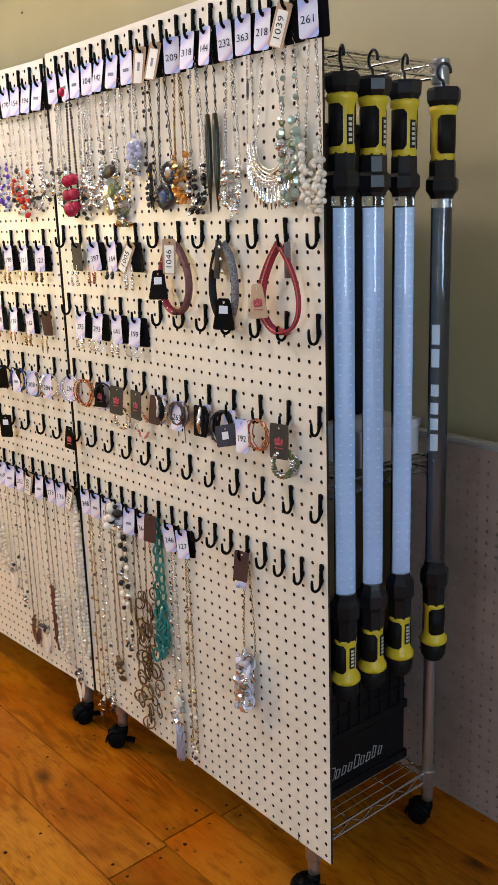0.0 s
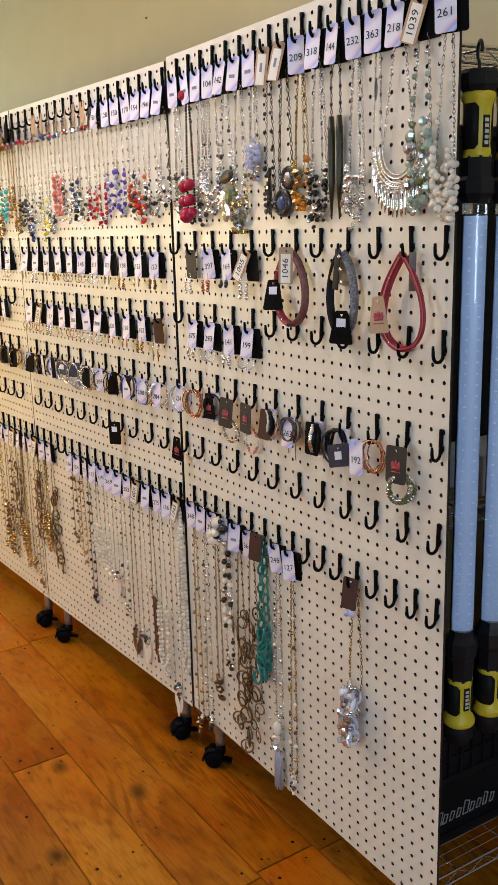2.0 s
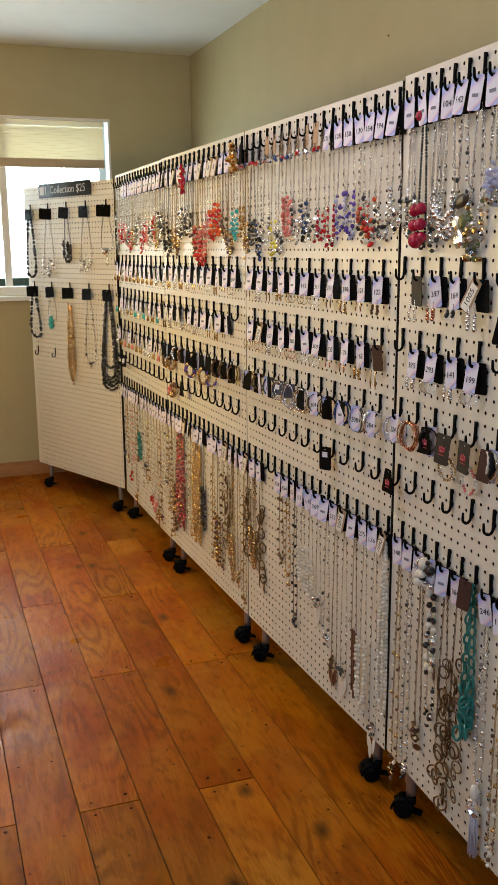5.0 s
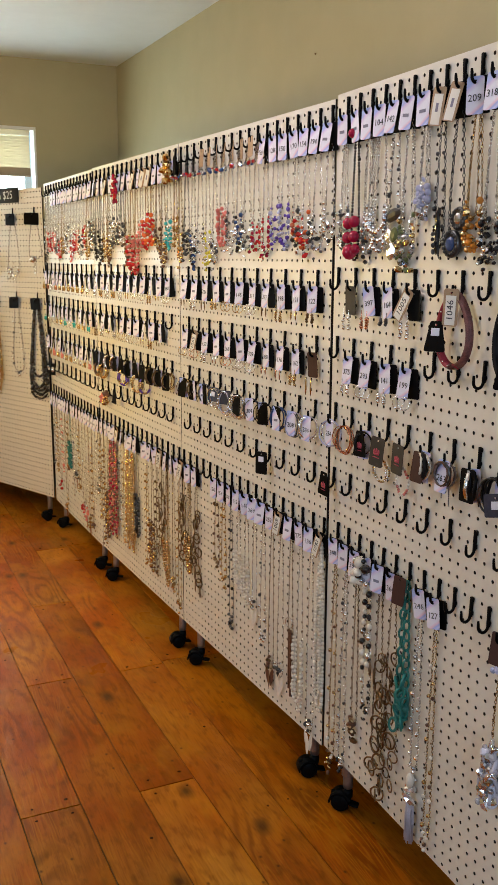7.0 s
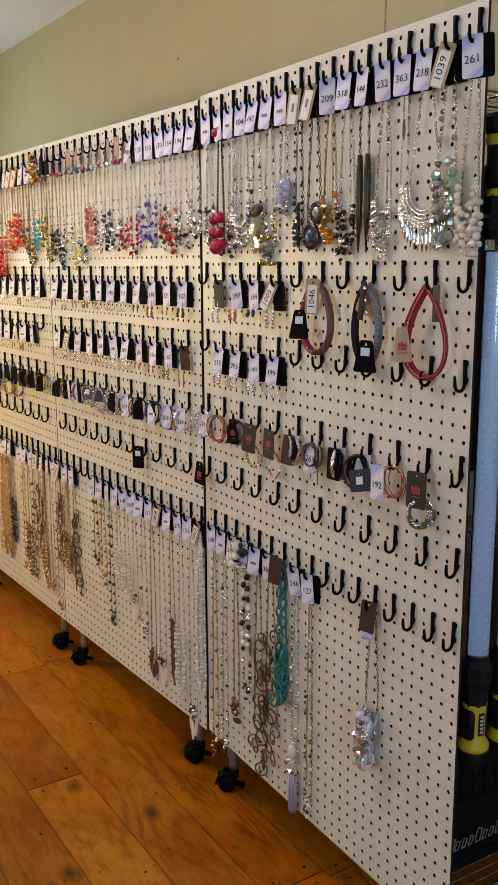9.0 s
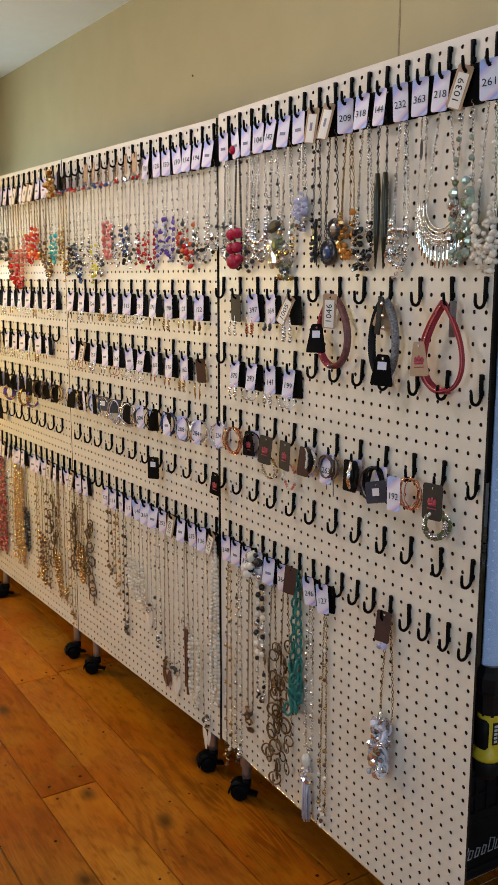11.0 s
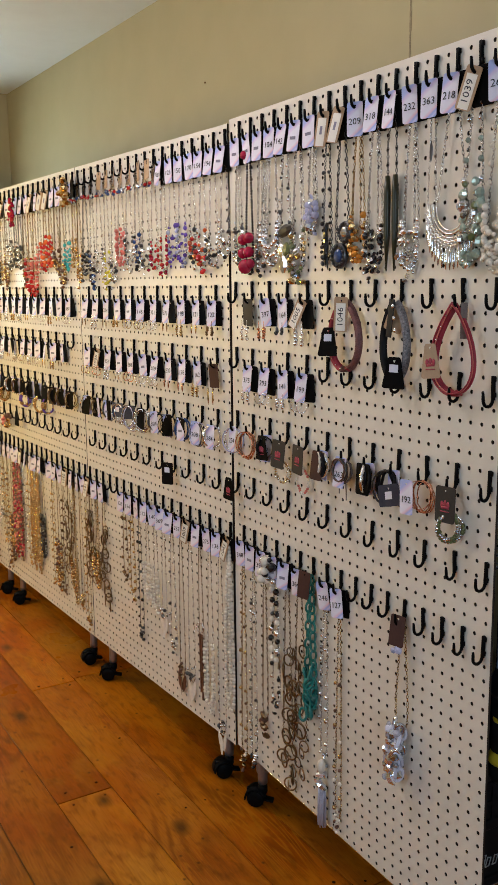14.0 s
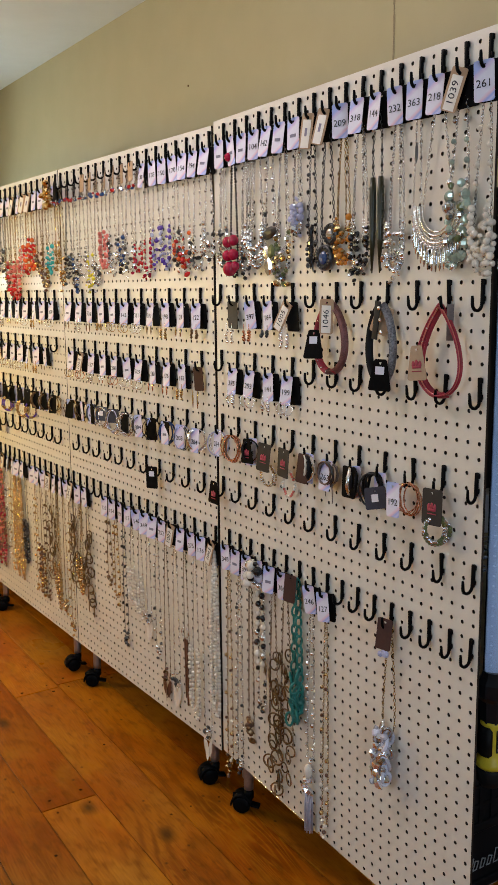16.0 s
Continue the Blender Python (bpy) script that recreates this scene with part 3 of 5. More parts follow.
def rack(k, shelves, depth=0.30):
    (ax, ay), (bx, by), zb, c0, cols, rows = BOARDS[k]
    length = math.hypot(bx - ax, by - ay)
    m = board_frame(k)
    r = thing("display_rack", m, ("cream pegboard fixed on a chrome wire rack on casters" if k else "cream pegboard on a chrome wire rack holding work lights"),
              "display rack", "pegboard racks in a row")
    depth = 0.345 if k == 0 else depth
    part("pegboard", pegboard_mesh(length, 0.0254 * (rows - 1) + 0.029, c0, cols, rows), None, r, "cream perforated hardboard panel")
    front, back = -0.028, -0.028 - depth
    floor = -zb
    post = Soup().add(tube([(0, 0, floor + 0.062), (0, 0, (1.594 if k == 0 else 1.586) + floor)], 0.0125, 12))
    for z in shelves:
        post.add(lathe([(0.0126, -0.036), (0.0162, -0.0358), (0.0164, -0.034), (0.0170, 0.005), (0.0170, 0.007), (0.0126, 0.0075)], 12), at(0, 0, floor + z))
    post = post.mesh("post", [M_POST])
    ins = 0.078
    # twin-wheel caster: its hood sits behind the stem, the brake pedal in front
    wheel = Soup().add(lathe([(0.006, -0.0085), (0.023, -0.0080), (0.0265, -0.0045), (0.0265, 0.0045), (0.023, 0.0080), (0.016, 0.0085), (0.014, 0.0060), (0.006, 0.0060)], 18), at(0, 0, 0, 1, 90, 0, 0)).mesh("wheel", [M_BLACK])
    angles = [radians(a) for a in range(-5, 156, 16)]
    n = len(angles)
    V = [(q * math.cos(a), y, q * math.sin(a)) for q, y in ((0.0335, -0.023), (0.0335, 0.023), (0.0290, 0.023), (0.0290, -0.023)) for a in angles]
    F = [(e * n + i, (e + 1) % 4 * n + i, (e + 1) % 4 * n + i + 1, e * n + i + 1) for e in range(4) for i in range(n - 1)] + [(0, n, 2 * n, 3 * n), (n - 1, 4 * n - 1, 3 * n - 1, 2 * n - 1)]
    fork = Soup().add((np.array(V), F)).add(soft_box(-0.029, 0.029, -0.0045, 0.0045, -0.010, 0.029, 0.003))
    stem = Soup().add(lathe([(0.015, 0.018), (0.015, 0.036), (0.011, 0.040), (0.008, 0.042), (0.008, 0.058)], 12), at(-0.020, 0, 0)).mesh("stem", [M_BLACK])
    pedal = Soup().add(soft_box(-0.054, -0.026, -0.013, 0.013, -0.002, 0.005, 0.003), at(0, 0, 0, 1, 0, -10, 0)).mesh("brake_pedal", [M_BLACK])
    fork = fork.mesh("caster", [M_BLACK])
    for i, (x, y) in enumerate(((ins, front), (length - ins, front), (ins, back), (length - ins, back))):
        p = part("post", post, None, r, "grey metal post")
        p.matrix_local = pose(x, y, 0)
        c = part("caster", fork, None, r, "black swivel caster")
        turn = (62, 48, 20, 50)[i] + 9 * (k % 3)
        c.matrix_local = pose(x, y, floor + 0.0268, 0, 0, turn) @ pose(0.017, 0, -0.004) @ Matrix.Scale(0.85, 4)
        part("stem", stem, None, c)
        if i < 2:
            part("brake_pedal", pedal, None, c)
        for sy in (-0.0135, 0.0135):
            part("wheel", wheel, None, c).matrix_local = pose(0, sy, 0)
    if k == 0:
        # dark strip laid on the face, painting the shade inside a short cut
        part("slot", Soup().add(box(0.0885, 0.0905, 0.0002, 0.0008, 0.0, 0.019)), M_FIBRE_SHADED, r, "short dark strip painting the shade of a saw slot", smooth=False)
    for z in shelves:
        shelf = wire_shelf(length - 2 * ins + 0.024, depth, r, z + floor, front)
        shelf.matrix_local = pose(ins - 0.012, 0, 0)
    return r


for k in range(5):
    rack(k, (0.131, 0.849, 1.588) if k == 0 else (0.168, 0.825, 1.525))
    bpy.context.view_layer.update()


def peg(k, c, r, out=0.0):
    """The pose of a peg hole on board k: local x along the board, y out of it, z up."""
    z, c0 = BOARDS[k][2], BOARDS[k][3]
    return board_frame(k) @ pose(c0 + I * c, out, 0.0127 + I * r)

# ---- hooks ----
def hook_shape():
    s = Soup()
    s.add(soft_box(-0.0026, 0.0026, 0.0005, 0.0062, -0.034, 0.005, 0.0010))
    for z in (0.0, -0.0254):
        s.add(soft_box(-0.0054, -0.0016, 0.001, 0.0058, z - 0.0042, z + 0.0042, 0.001))
        s.add(tube([(0, 0.002, z), (0, -0.009, z)], 0.0026, 6))
    arc = [(0, 0.0138 - 0.0095 * math.cos(a), -0.033 - 0.0105 * math.sin(a)) for a in np.linspace(0, math.pi, 9)]
    s.add(tube([(0, 0.0043, -0.022)] + arc + [(0, 0.0236, -0.026), (0, 0.0240, -0.0205)], [0.0028] * 10 + [0.0026, 0.0020], 6))
    return s


HOOK = hook_shape()
HOOK_ME = HOOK.mesh("hook", [M_BLACK])


def hooks(k, row, cols, stuff=None):
    for c in cols:
        m = peg(k, c, row) @ pose(0, 0, 0, 0, rnd.uniform(-3, 3), rnd.uniform(-7, 7))
        if stuff is not None:
            stuff.add(HOOK_SHAPE, m)
        else:
            ob = new("hook", HOOK_ME)
            ob.matrix_world = m
            tagged(ob, "black plastic J hook in the pegboard", "hook", "pegboard hooks")


HOOK_SHAPE = (np.concatenate(HOOK.v), HOOK.f)
rnd = random.Random(11)

# ---- tags, cards, chains ----
TEXT = {}


def text_mesh(body, size, mat):
    key = (body, size, mat.name)
    if key not in TEXT:
        cu = bpy.data.curves.new("number", "FONT")
        cu.body, cu.size, cu.align_x, cu.align_y, cu.extrude = body, size, "CENTER", "CENTER", 0.0001
        cu.resolution_u = 2
        ob = new("number", cu)
        bpy.context.view_layer.update()
        me = bpy.data.meshes.new_from_object(ob.evaluated_get(bpy.context.evaluated_depsgraph_get()))
        bpy.data.objects.remove(ob)
        bpy.data.curves.remove(cu)
        me.materials.clear()
        me.materials.append(mat)
        TEXT[key] = me
    return TEXT[key]


FACE = Matrix(((-1, 0, 0, 0), (0, 0, 1, 0), (0, 1, 0, 0), (0, 0, 0, 1)))   # writing on a face that looks along +y


def plate(w, h, th=0.0008, r=0.004, hole=0.0028, top=0.007, taper=1.0):
    """A thin card with rounded corners that hangs from its punched hole at the origin."""
    out = []
    for cx, cz, a0 in ((w / 2 - r, top - r, 0), (-w / 2 + r, top - r, 90), (-w / 2 + r, top - h + r, 180), (w / 2 - r, top - h + r, 270)):
        out += [(cx + r * math.cos(radians(a0 + d)), cz + r * math.sin(radians(a0 + d))) for d in (0, 45, 90)]
    out = [(x * (taper + (1 - taper) * min(1.0, (top - z) / h / 0.45)), z) for x, z in out]
    n = len(out)
    inner = []
    for x, z in out:
        a = math.atan2(z + 0.0001, x)
        inner.append((hole * math.cos(a), hole * math.sin(a)))
    V = [(x, y, z) for y in (th / 2, -th / 2) for ring in (out, inner) for x, z in ring]
    F = []
    for i in range(n):
        j = (i + 1) % n
        F += [(i, n + i, n + j, j), (2 * n + i, 2 * n + j, 3 * n + j, 3 * n + i), (i, j, 2 * n + j, 2 * n + i), (n + i, 3 * n + i, 3 * n + j, n + j)]
    return np.array(V, float), F


TAG_ME = Soup().add(plate(0.031, 0.061)).mesh("price_tag", [M_TAG], False)
KRAFT_ME = Soup().add(plate(0.031, 0.066)).mesh("kraft_tag", [M_KRAFT], False)
CARD_ME = {n: Soup().add(plate(w, h, 0.0012, taper=0.5 if n in ("square", "tan") else 1.0)).mesh("card", [m], False) for n, (w, h, m) in
           {"black": (0.040, 0.060, M_CARD), "taupe": (0.040, 0.062, M_GREYCARD), "navy": (0.050, 0.042, M_NAVY), "slate": (0.056, 0.040, shader("slate_card", (0.045, 0.052, 0.085), 0.25, vary=0.3, scale=40)), "brown": (0.032, 0.060, shader("brown_card", (0.07, 0.025, 0.018), 0.5, vary=0.3, scale=40)),
            "kraft": (0.038, 0.050, M_KRAFT), "square": (0.046, 0.056, M_CARD), "wide": (0.082, 0.056, M_CARD), "tan": (0.036, 0.058, shader("tan_card", (0.50, 0.34, 0.21), 0.7, vary=0.15, scale=40))}.items()}
BAR_ME = Soup().add(box(-0.0075, 0.0075, 0, 0.0003, -0.003, 0.003)).mesh("print", [shader("grey_print", (0.22, 0.21, 0.28), 0.6)], False)
WHITE_ME = Soup().add(box(-0.0105, 0.0105, 0, 0.0004, -0.026, 0.026)).mesh("sticker", [shader("white_sticker", (0.80, 0.77, 0.70), 0.6, vary=0.05, scale=40)], False)
STICKER_ME = Soup().add(box(-0.009, 0.009, 0, 0.0004, -0.007, 0.007)).mesh("sticker", [M_LABEL], False)
CROWN = Soup().add(box(-0.008, 0.008, -0.0002, 0.0004, -0.005, -0.0005))
for px, pz in ((-0.0062, 0.002), (0.0, 0.004), (0.0062, 0.002)):
    CROWN.add(CUT, at(px, 0, pz, (0.0032, 0.0006, 0.0058)))
CROWN.add(box(-0.009, 0.009, -0.0002, 0.0004, -0.0105, -0.0088))
CROWN_ME = CROWN.mesh("emblem", [M_PINK])


TAG_TURN = [9, 7]      # how far the tags turn: mean and spread
YAW = {"209": 30, "261": 28, "192": 24, "127": 16, "104": 14}


def tag_yaw(text):
    return YAW.get(text, max(-26, min(30, rnd.gauss(*TAG_TURN))))


def tag(parent, text, out=0.0165, z=-0.040, yaw=None, lean=None):
    """A price tag on the tip of a hook: digits to print, '~' for print too small to read, a leading K for a kraft tag."""
    yaw = tag_yaw(text) if yaw is None else yaw
    lean = {"K1005": -12, "K1039": -4}.get(text, rnd.uniform(-7, 9)) if lean is None else lean
    kraft = text.startswith("K")
    t = part("price_tag", KRAFT_ME if kraft else TAG_ME, None, parent, "brown kraft tag with a white sticker" if kraft else "white, pink and blue printed tag")
    t.matrix_local = pose(0, out, z, rnd.uniform(-2, 8), lean - (16 if kraft else 0), yaw)
    body = text.strip("K")
    if kraft:
        st = part("sticker", WHITE_ME, None, t)
        st.matrix_local = pose(0, 0.0006, -0.031)
    if body in ("", "~"):
        b = part("print", BAR_ME, None, t)
        b.matrix_local = pose(0, 0.0011, -0.028, 0, 90 if kraft else 0, 0)
    else:
        b = part("number", text_mesh(body, 0.0185 if kraft else 0.0165, M_INK), None, t)
        b.matrix_local = pose(0, 0.0012, -0.031 if kraft else -0.028) @ FACE @ pose(0, 0, 0, 0, 0, 90 if kraft else 0)
    return t


def card(parent, kind="black", out=0.018, z=-0.03, yaw=None, crown=False, sticker=False, lean=0, tilt=(-2, 6)):
    c = part("card", CARD_ME[kind], None, parent, kind.replace("square", "black").replace("wide", "black") + " backing card")
    c.matrix_local = pose(0, out, z, rnd.uniform(*tilt), lean + rnd.uniform(-5, 5), rnd.uniform(-6, 22) if yaw is None else yaw)
    if crown:
        e = part("emblem", CROWN_ME, None, c, "pink crown-like print")
        e.matrix_local = pose(0, 0.001, -0.026)
    if sticker:
        e = part("sticker", STICKER_ME, None, c)
        e.matrix_local = pose(0, 0.001, -0.013)
    return c


def loop_path(drop, width, out0=0.0062, out1=0.006, top=-0.034, n=60, skew=0.0):
    """A hanging loop: down one side, round the bottom and up again, as a list of points."""
    pts = []
    for t in np.linspace(0, 1, n):
        a = 2 * t - 1
        d = 1 - abs(a)
        w = width / 2 * min(1.0, 0.10 + 1.25 * d ** 0.75)
        if d >= 0.80:
            f = (d - 0.80) / 0.20
            w = width / 2 * math.cos(f * math.pi / 2) ** 0.9
        zz = top - (drop + top) * min(1.0, d / 0.8 * 0.90 if d < 0.8 else 0.90 + 0.10 * math.sin((d - 0.8) / 0.2 * math.pi / 2))
        pts.append((math.copysign(w, a) + skew * d, out0 + (out1 - out0) * min(1, d * 2.2), zz))
    return np.array(pts)


def along(pts, step):
    """Places at even steps along a path, with the direction there and the fraction of the way."""
    seg = np.linalg.norm(np.diff(pts, axis=0), axis=1)
    s = np.r_[0, np.cumsum(seg)]
    k = max(2, int(s[-1] / step))
    for i in range(k):
        d = (i + 0.5) / k * s[-1]
        p = np.array([np.interp(d, s, pts[:, a]) for a in range(3)])
        q = np.array([np.interp(min(d + step * 0.5, s[-1]), s, pts[:, a]) for a in range(3)])
        yield p, (q - p) / (np.linalg.norm(q - p) + 1e-9), d / s[-1], i


SLIM_LINK = tube([(0.55 * math.cos(a), 0, math.sin(a)) for a in np.linspace(0, 2 * math.pi, 6, endpoint=False)], 0.24, 3, True)


def turned(p, d, spin, s):
    q = Vector(d).to_track_quat("Z", "Y").to_matrix().to_4x4()
    return Matrix.Translation(p) @ q @ Matrix.Rotation(spin, 4, "Z") @ Matrix.Diagonal((s, s, s, 1) if not isinstance(s, tuple) else (*s, 1))


def chain(parent, pts, mat, link=0.0042, label=""):
    s = Soup()
    for p, d, f, i in along(pts, link * 1.25):
        s.add(SLIM_LINK, turned(p, d, (i % 2) * math.pi / 2 + 0.4, link * 0.72))
    return tagged(part("chain", s, mat, parent, label), kind="stuff")


def cord(parent, pts, mat, r=0.0014):
    return part("cord", Soup().add(tube(pts, r, 5)), mat, parent)


def beads(parent, pts, mats, size, span=(0.0, 1.0), gap=1.02, shape=BALL, jitter=0.25, name="bead_strand", label=""):
    s = Soup()
    for p, d, f, i in along(pts, size * 2 * gap):
        if span[0] <= f <= span[1]:
            r = size * rnd.uniform(1 - jitter, 1 + jitter)
            s.add(shape, turned(p + np.array((rnd.uniform(-0.35, 0.35) * size * jitter * 2, r * 0.6, rnd.uniform(-0.9, 0.9) * size * jitter * 2)), d, rnd.uniform(0, 6), r), rnd.randrange(len(mats)))
    return tagged(part(name, s, mats, parent, label, shape is not CUT), kind="stuff")


def bell(s):
    return max(-1.7 * s, min(1.7 * s, rnd.gauss(0, s)))


def cluster(parent, centre, spread, mats, size, n, shape=BALL, name="pendant", label=""):
    s = Soup()
    for _ in range(n):
        r = size * rnd.uniform(0.55, 1.25)
        p = (centre[0] + bell(spread[0]), max(r, centre[1] + bell(0.004)), centre[2] + bell(spread[1]))
        s.add(shape, at(*p, (r, r, r * rnd.uniform(0.8, 1.5)), rnd.uniform(0, 360), rnd.uniform(0, 360), rnd.uniform(0, 360)), rnd.randrange(len(mats)))
    return tagged(part(name, s, mats, parent, label, shape is not CUT), kind="stuff")


def item(name, k, c, row, label, category, group=""):
    return thing(name, peg(k, c, row), label, category, group)


LOOK = {  # chain, beads, size, words
    "pearl": (M_SILVER, [M_PEARL], 0.0050, "white pearl"), "green": (M_SILVER, [M_GREEN, M_GREEN, M_CRYSTAL], 0.0062, "pale green crystal"),
    "crystal": (M_SILVER, [M_CRYSTAL, M_SILVER], 0.0062, "clear crystal and silver"), "amber": (M_GOLD, [M_AMBER, M_GOLD], 0.0060, "amber bead"),
    "black": (M_GUN, [M_JET, M_GUN], 0.0056, "black bead"), "blackball": (M_SILVER, [M_JET, M_JET, M_SILVER], 0.0060, "black ball and silver"),
    "lilac": (M_SILVER, [M_LILAC, M_CRYSTAL], 0.0070, "pale lilac stone"), "silver": (M_SILVER, [M_SILVER, M_CRYSTAL, M_GUN], 0.0055, "silver metal"),
    "olive": (M_SILVER, [M_OLIVE, M_CRYSTAL, M_GOLD], 0.0068, "olive and gold crystal"), "crimson": (M_JET, [M_CRIMSON], 0.0128, "large crimson bead"),
    "orange": (M_SILVER, [M_ORANGE, M_RED, M_GUN, M_CRYSTAL], 0.0066, "orange and grey bead"), "purple": (M_SILVER, [M_PURPLE, M_LILAC, M_PURPLE], 0.0055, "purple bead"),
    "redcrystal": (M_SILVER, [M_RED, M_CRIMSON, M_CRYSTAL], 0.0048, "red crystal"), "navy": (M_SILVER, [M_BLUE, M_JET, M_CRYSTAL], 0.0060, "navy bead"),
    "coral": (M_SILVER, [M_CORAL], 0.0052, "coral bead"), "yellow": (M_SILVER, [M_YELLOW, M_CRYSTAL], 0.0055, "yellow bead"),
    "red": (M_GOLD, [M_RED, M_CORAL], 0.0066, "bright red bead"), "redorange": (M_GOLD, [M_ORANGE, M_RED], 0.0066, "red orange bead"),
    "aqua": (M_SILVER, [M_AQUA], 0.0065, "turquoise bead"), "brown": (M_BRASS, [M_BROWN, M_GOLD], 0.0062, "brown bead"), "gold": (M_GOLD, [M_GOLD], 0.0055, "gold metal"),
    "pink": (M_SILVER, [M_CORAL, M_CRYSTAL, M_RED], 0.0055, "pink and red bead"), "gun": (M_GUN, [M_GUN, M_SILVER], 0.0060, "dark metal bead"),
    "darkred": (M_BRASS, [M_BROWN, M_CRIMSON, M_BROWN, M_GOLD, M_CORAL], 0.0060, "dark red and brown bead"), "paleteal": (M_SILVER, [M_AQUA], 0.0060, "pale teal bead"),
    "teal": (M_TEAL, [M_TEAL], 0.0060, "teal resin"), "brass": (M_BRASS, [M_BRASS, M_BROWN], 0.0058, "antique brass"), "mixed": (M_GOLD, [M_BROWN, M_PEARL, M_GOLD], 0.0055, "brown and pearl bead"),
}


def backing(it, tagtext):
    if tagtext:
        y = tag_yaw(tagtext)
        card(it, "black", out=0.0095, z=-0.040, yaw=y + rnd.uniform(-3, 3), tilt=(-4, -3)).location.x = -0.009
        tag(it, tagtext, yaw=y)


def necklace(k, c, row, look, drop, tagtext="~", style="bib", width=None, link=None, holder=None):
    ch, mats, size, words = LOOK[look]
    w = width or rnd.uniform(0.026, 0.040)
    size *= 1.5 if k == 4 else 1.0
    kind = "hanging from a tagged hook" if tagtext else "hanging from a hook"
    it = item("necklace", k, c, row, f"{words} necklace {kind}", "necklace", "necklaces on the pegboards")
    if holder:
        card(it, *holder)
    else:
        backing(it, tagtext)
    far = 1.0 + 0.12 * min(k, 3)
    link = (link or 0.0049) * far
    if k and row == E:
        link = 0.0034
    pts = loop_path(drop, w, skew=rnd.uniform(-0.006, 0.006))
    if style == "bib":
        chain(it, pts, ch, link)
        s0 = rnd.uniform(0.30, 0.36)
        beads(it, pts, mats, size * 0.8, (s0, 1 - s0), gap=1.02 if k < 1 else 1.5, shape=rnd.choice((BALL, CUT)), jitter=0.4)
        if k < 1:
            chain(it, loop_path(drop * rnd.uniform(0.8, 0.95), w * 0.6, out1=0.010), ch, link * 0.9)
        cluster(it, (pts[len(pts) // 2][0], 0.010, -drop + 0.022), (w * 0.27, 0.024), mats, size * 0.82, 24 if k < 1 else 13, shape=CUT)
    elif style == "strand":
        beads(it, pts, mats, size, (0.02, 0.98))
        if rnd.random() < 0.5:
            beads(it, loop_path(drop * 0.93, w * 0.7, out1=0.014), mats, size * 0.9, (0.05, 0.95))
    elif style == "lower":
        chain(it, pts, ch, link)
        for q in (pts, loop_path(drop * 0.96, w * 0.7, out1=0.012)):
            beads(it, q, mats, size * 0.9, (0.30, 0.70), jitter=0.4)
    elif style == "multi":
        for i in range(3):
            q = loop_path(drop * (1 - 0.06 * i), w * (1 + 0.25 * i), out1=0.007 + 0.004 * i)
            chain(it, q, ch, link)
            beads(it, q, mats, size * 0.85, (0.36, 0.64))
    elif style == "drop":
        chain(it, pts, ch, link)
        cluster(it, (pts[len(pts) // 2][0], 0.010, -drop - 0.012), (0.006, 0.016), mats, size * 1.15, 9, shape=CUT)
        if rnd.random() < 0.6:
            t = Soup()
            for i in range(5):
                t.add(tube([(0.003 * (i - 2), 0.008, -drop - 0.02), (0.0035 * (i - 2), 0.008, -drop - 0.075 - 0.006 * (i % 2))], 0.0009, 4))
            part("tassel", t, ch, it)
    elif style == "scatter":
        chain(it, pts, ch, link)
        s = Soup()
        for p, d, f, i in along(pts, rnd.uniform(0.022, 0.034)):
            if 0.12 < f < 0.88:
                s.add(BALL, turned(p + np.array((0, 0.004, 0)), d, 0, size * rnd.uniform(0.4, 0.95)), i % len(mats))
        tagged(part("bead_accent", s, mats, it), kind="stuff")
        cluster(it, (pts[len(pts) // 2][0], 0.009, -drop), (0.007, 0.014), mats, size * 0.8, 7)
    elif style in ("leaf", "bar", "low"):
        chain(it, pts, ch, link)
        x0 = pts[len(pts) // 2][0]
        if style == "leaf":
            s = Soup()
            for i in range(3):
                s.add(CUT, at(x0 + 0.011 * (i - 1), 0.008 + 0.003 * (i % 2), -drop - 0.022 - 0.012 * (i % 2), (0.0075, 0.0012, 0.026), 0, 9 * (i - 1), rnd.uniform(-25, 25)))
            part("leaf_pendant", s, M_PEARL if ch is M_SILVER else M_BROWN, it, smooth=False)
            cluster(it, (x0, 0.010, -drop + 0.02), (0.006, 0.012), mats, size * 0.9, 8)
        elif style == "bar":
            part("ring_pendant", Soup().add(RING, at(x0, 0.010, -drop * 0.70, 0.014, 0, 0, 15)), M_CRYSTAL, it)
            part("bar_pendant", Soup().add(soft_box(x0 - 0.0075, x0 - 0.0015, 0.006, 0.010, -drop - 0.07, -drop * 0.74, 0.001)).add(soft_box(x0 + 0.0015, x0 + 0.007, 0.006, 0.010, -drop - 0.05, -drop * 0.74, 0.001)), M_BROWN, it)
        else:
            for q in (pts, loop_path(drop * 0.95, w * 1.25, out1=0.012)):
                beads(it, q, mats, size * 0.9, (0.31, 0.69), gap=1.35, jitter=0.35)
    elif style == "mass":
        for i in range(5):
            q = loop_path(drop * (1 - 0.03 * i), w * (0.5 + 0.35 * i), out1=0.007 + 0.003 * (i % 3))
            beads(it, q, mats, size * 0.62, (0.08, 0.92), gap=1.1, jitter=0.4)
    elif style == "rings":
        chain(it, pts[:22], ch, link), chain(it, pts[-22:], ch, link)
        s = Soup()
        for i in range(19):
            zz = -drop * 0.42 - (drop * 0.58) * i / 18
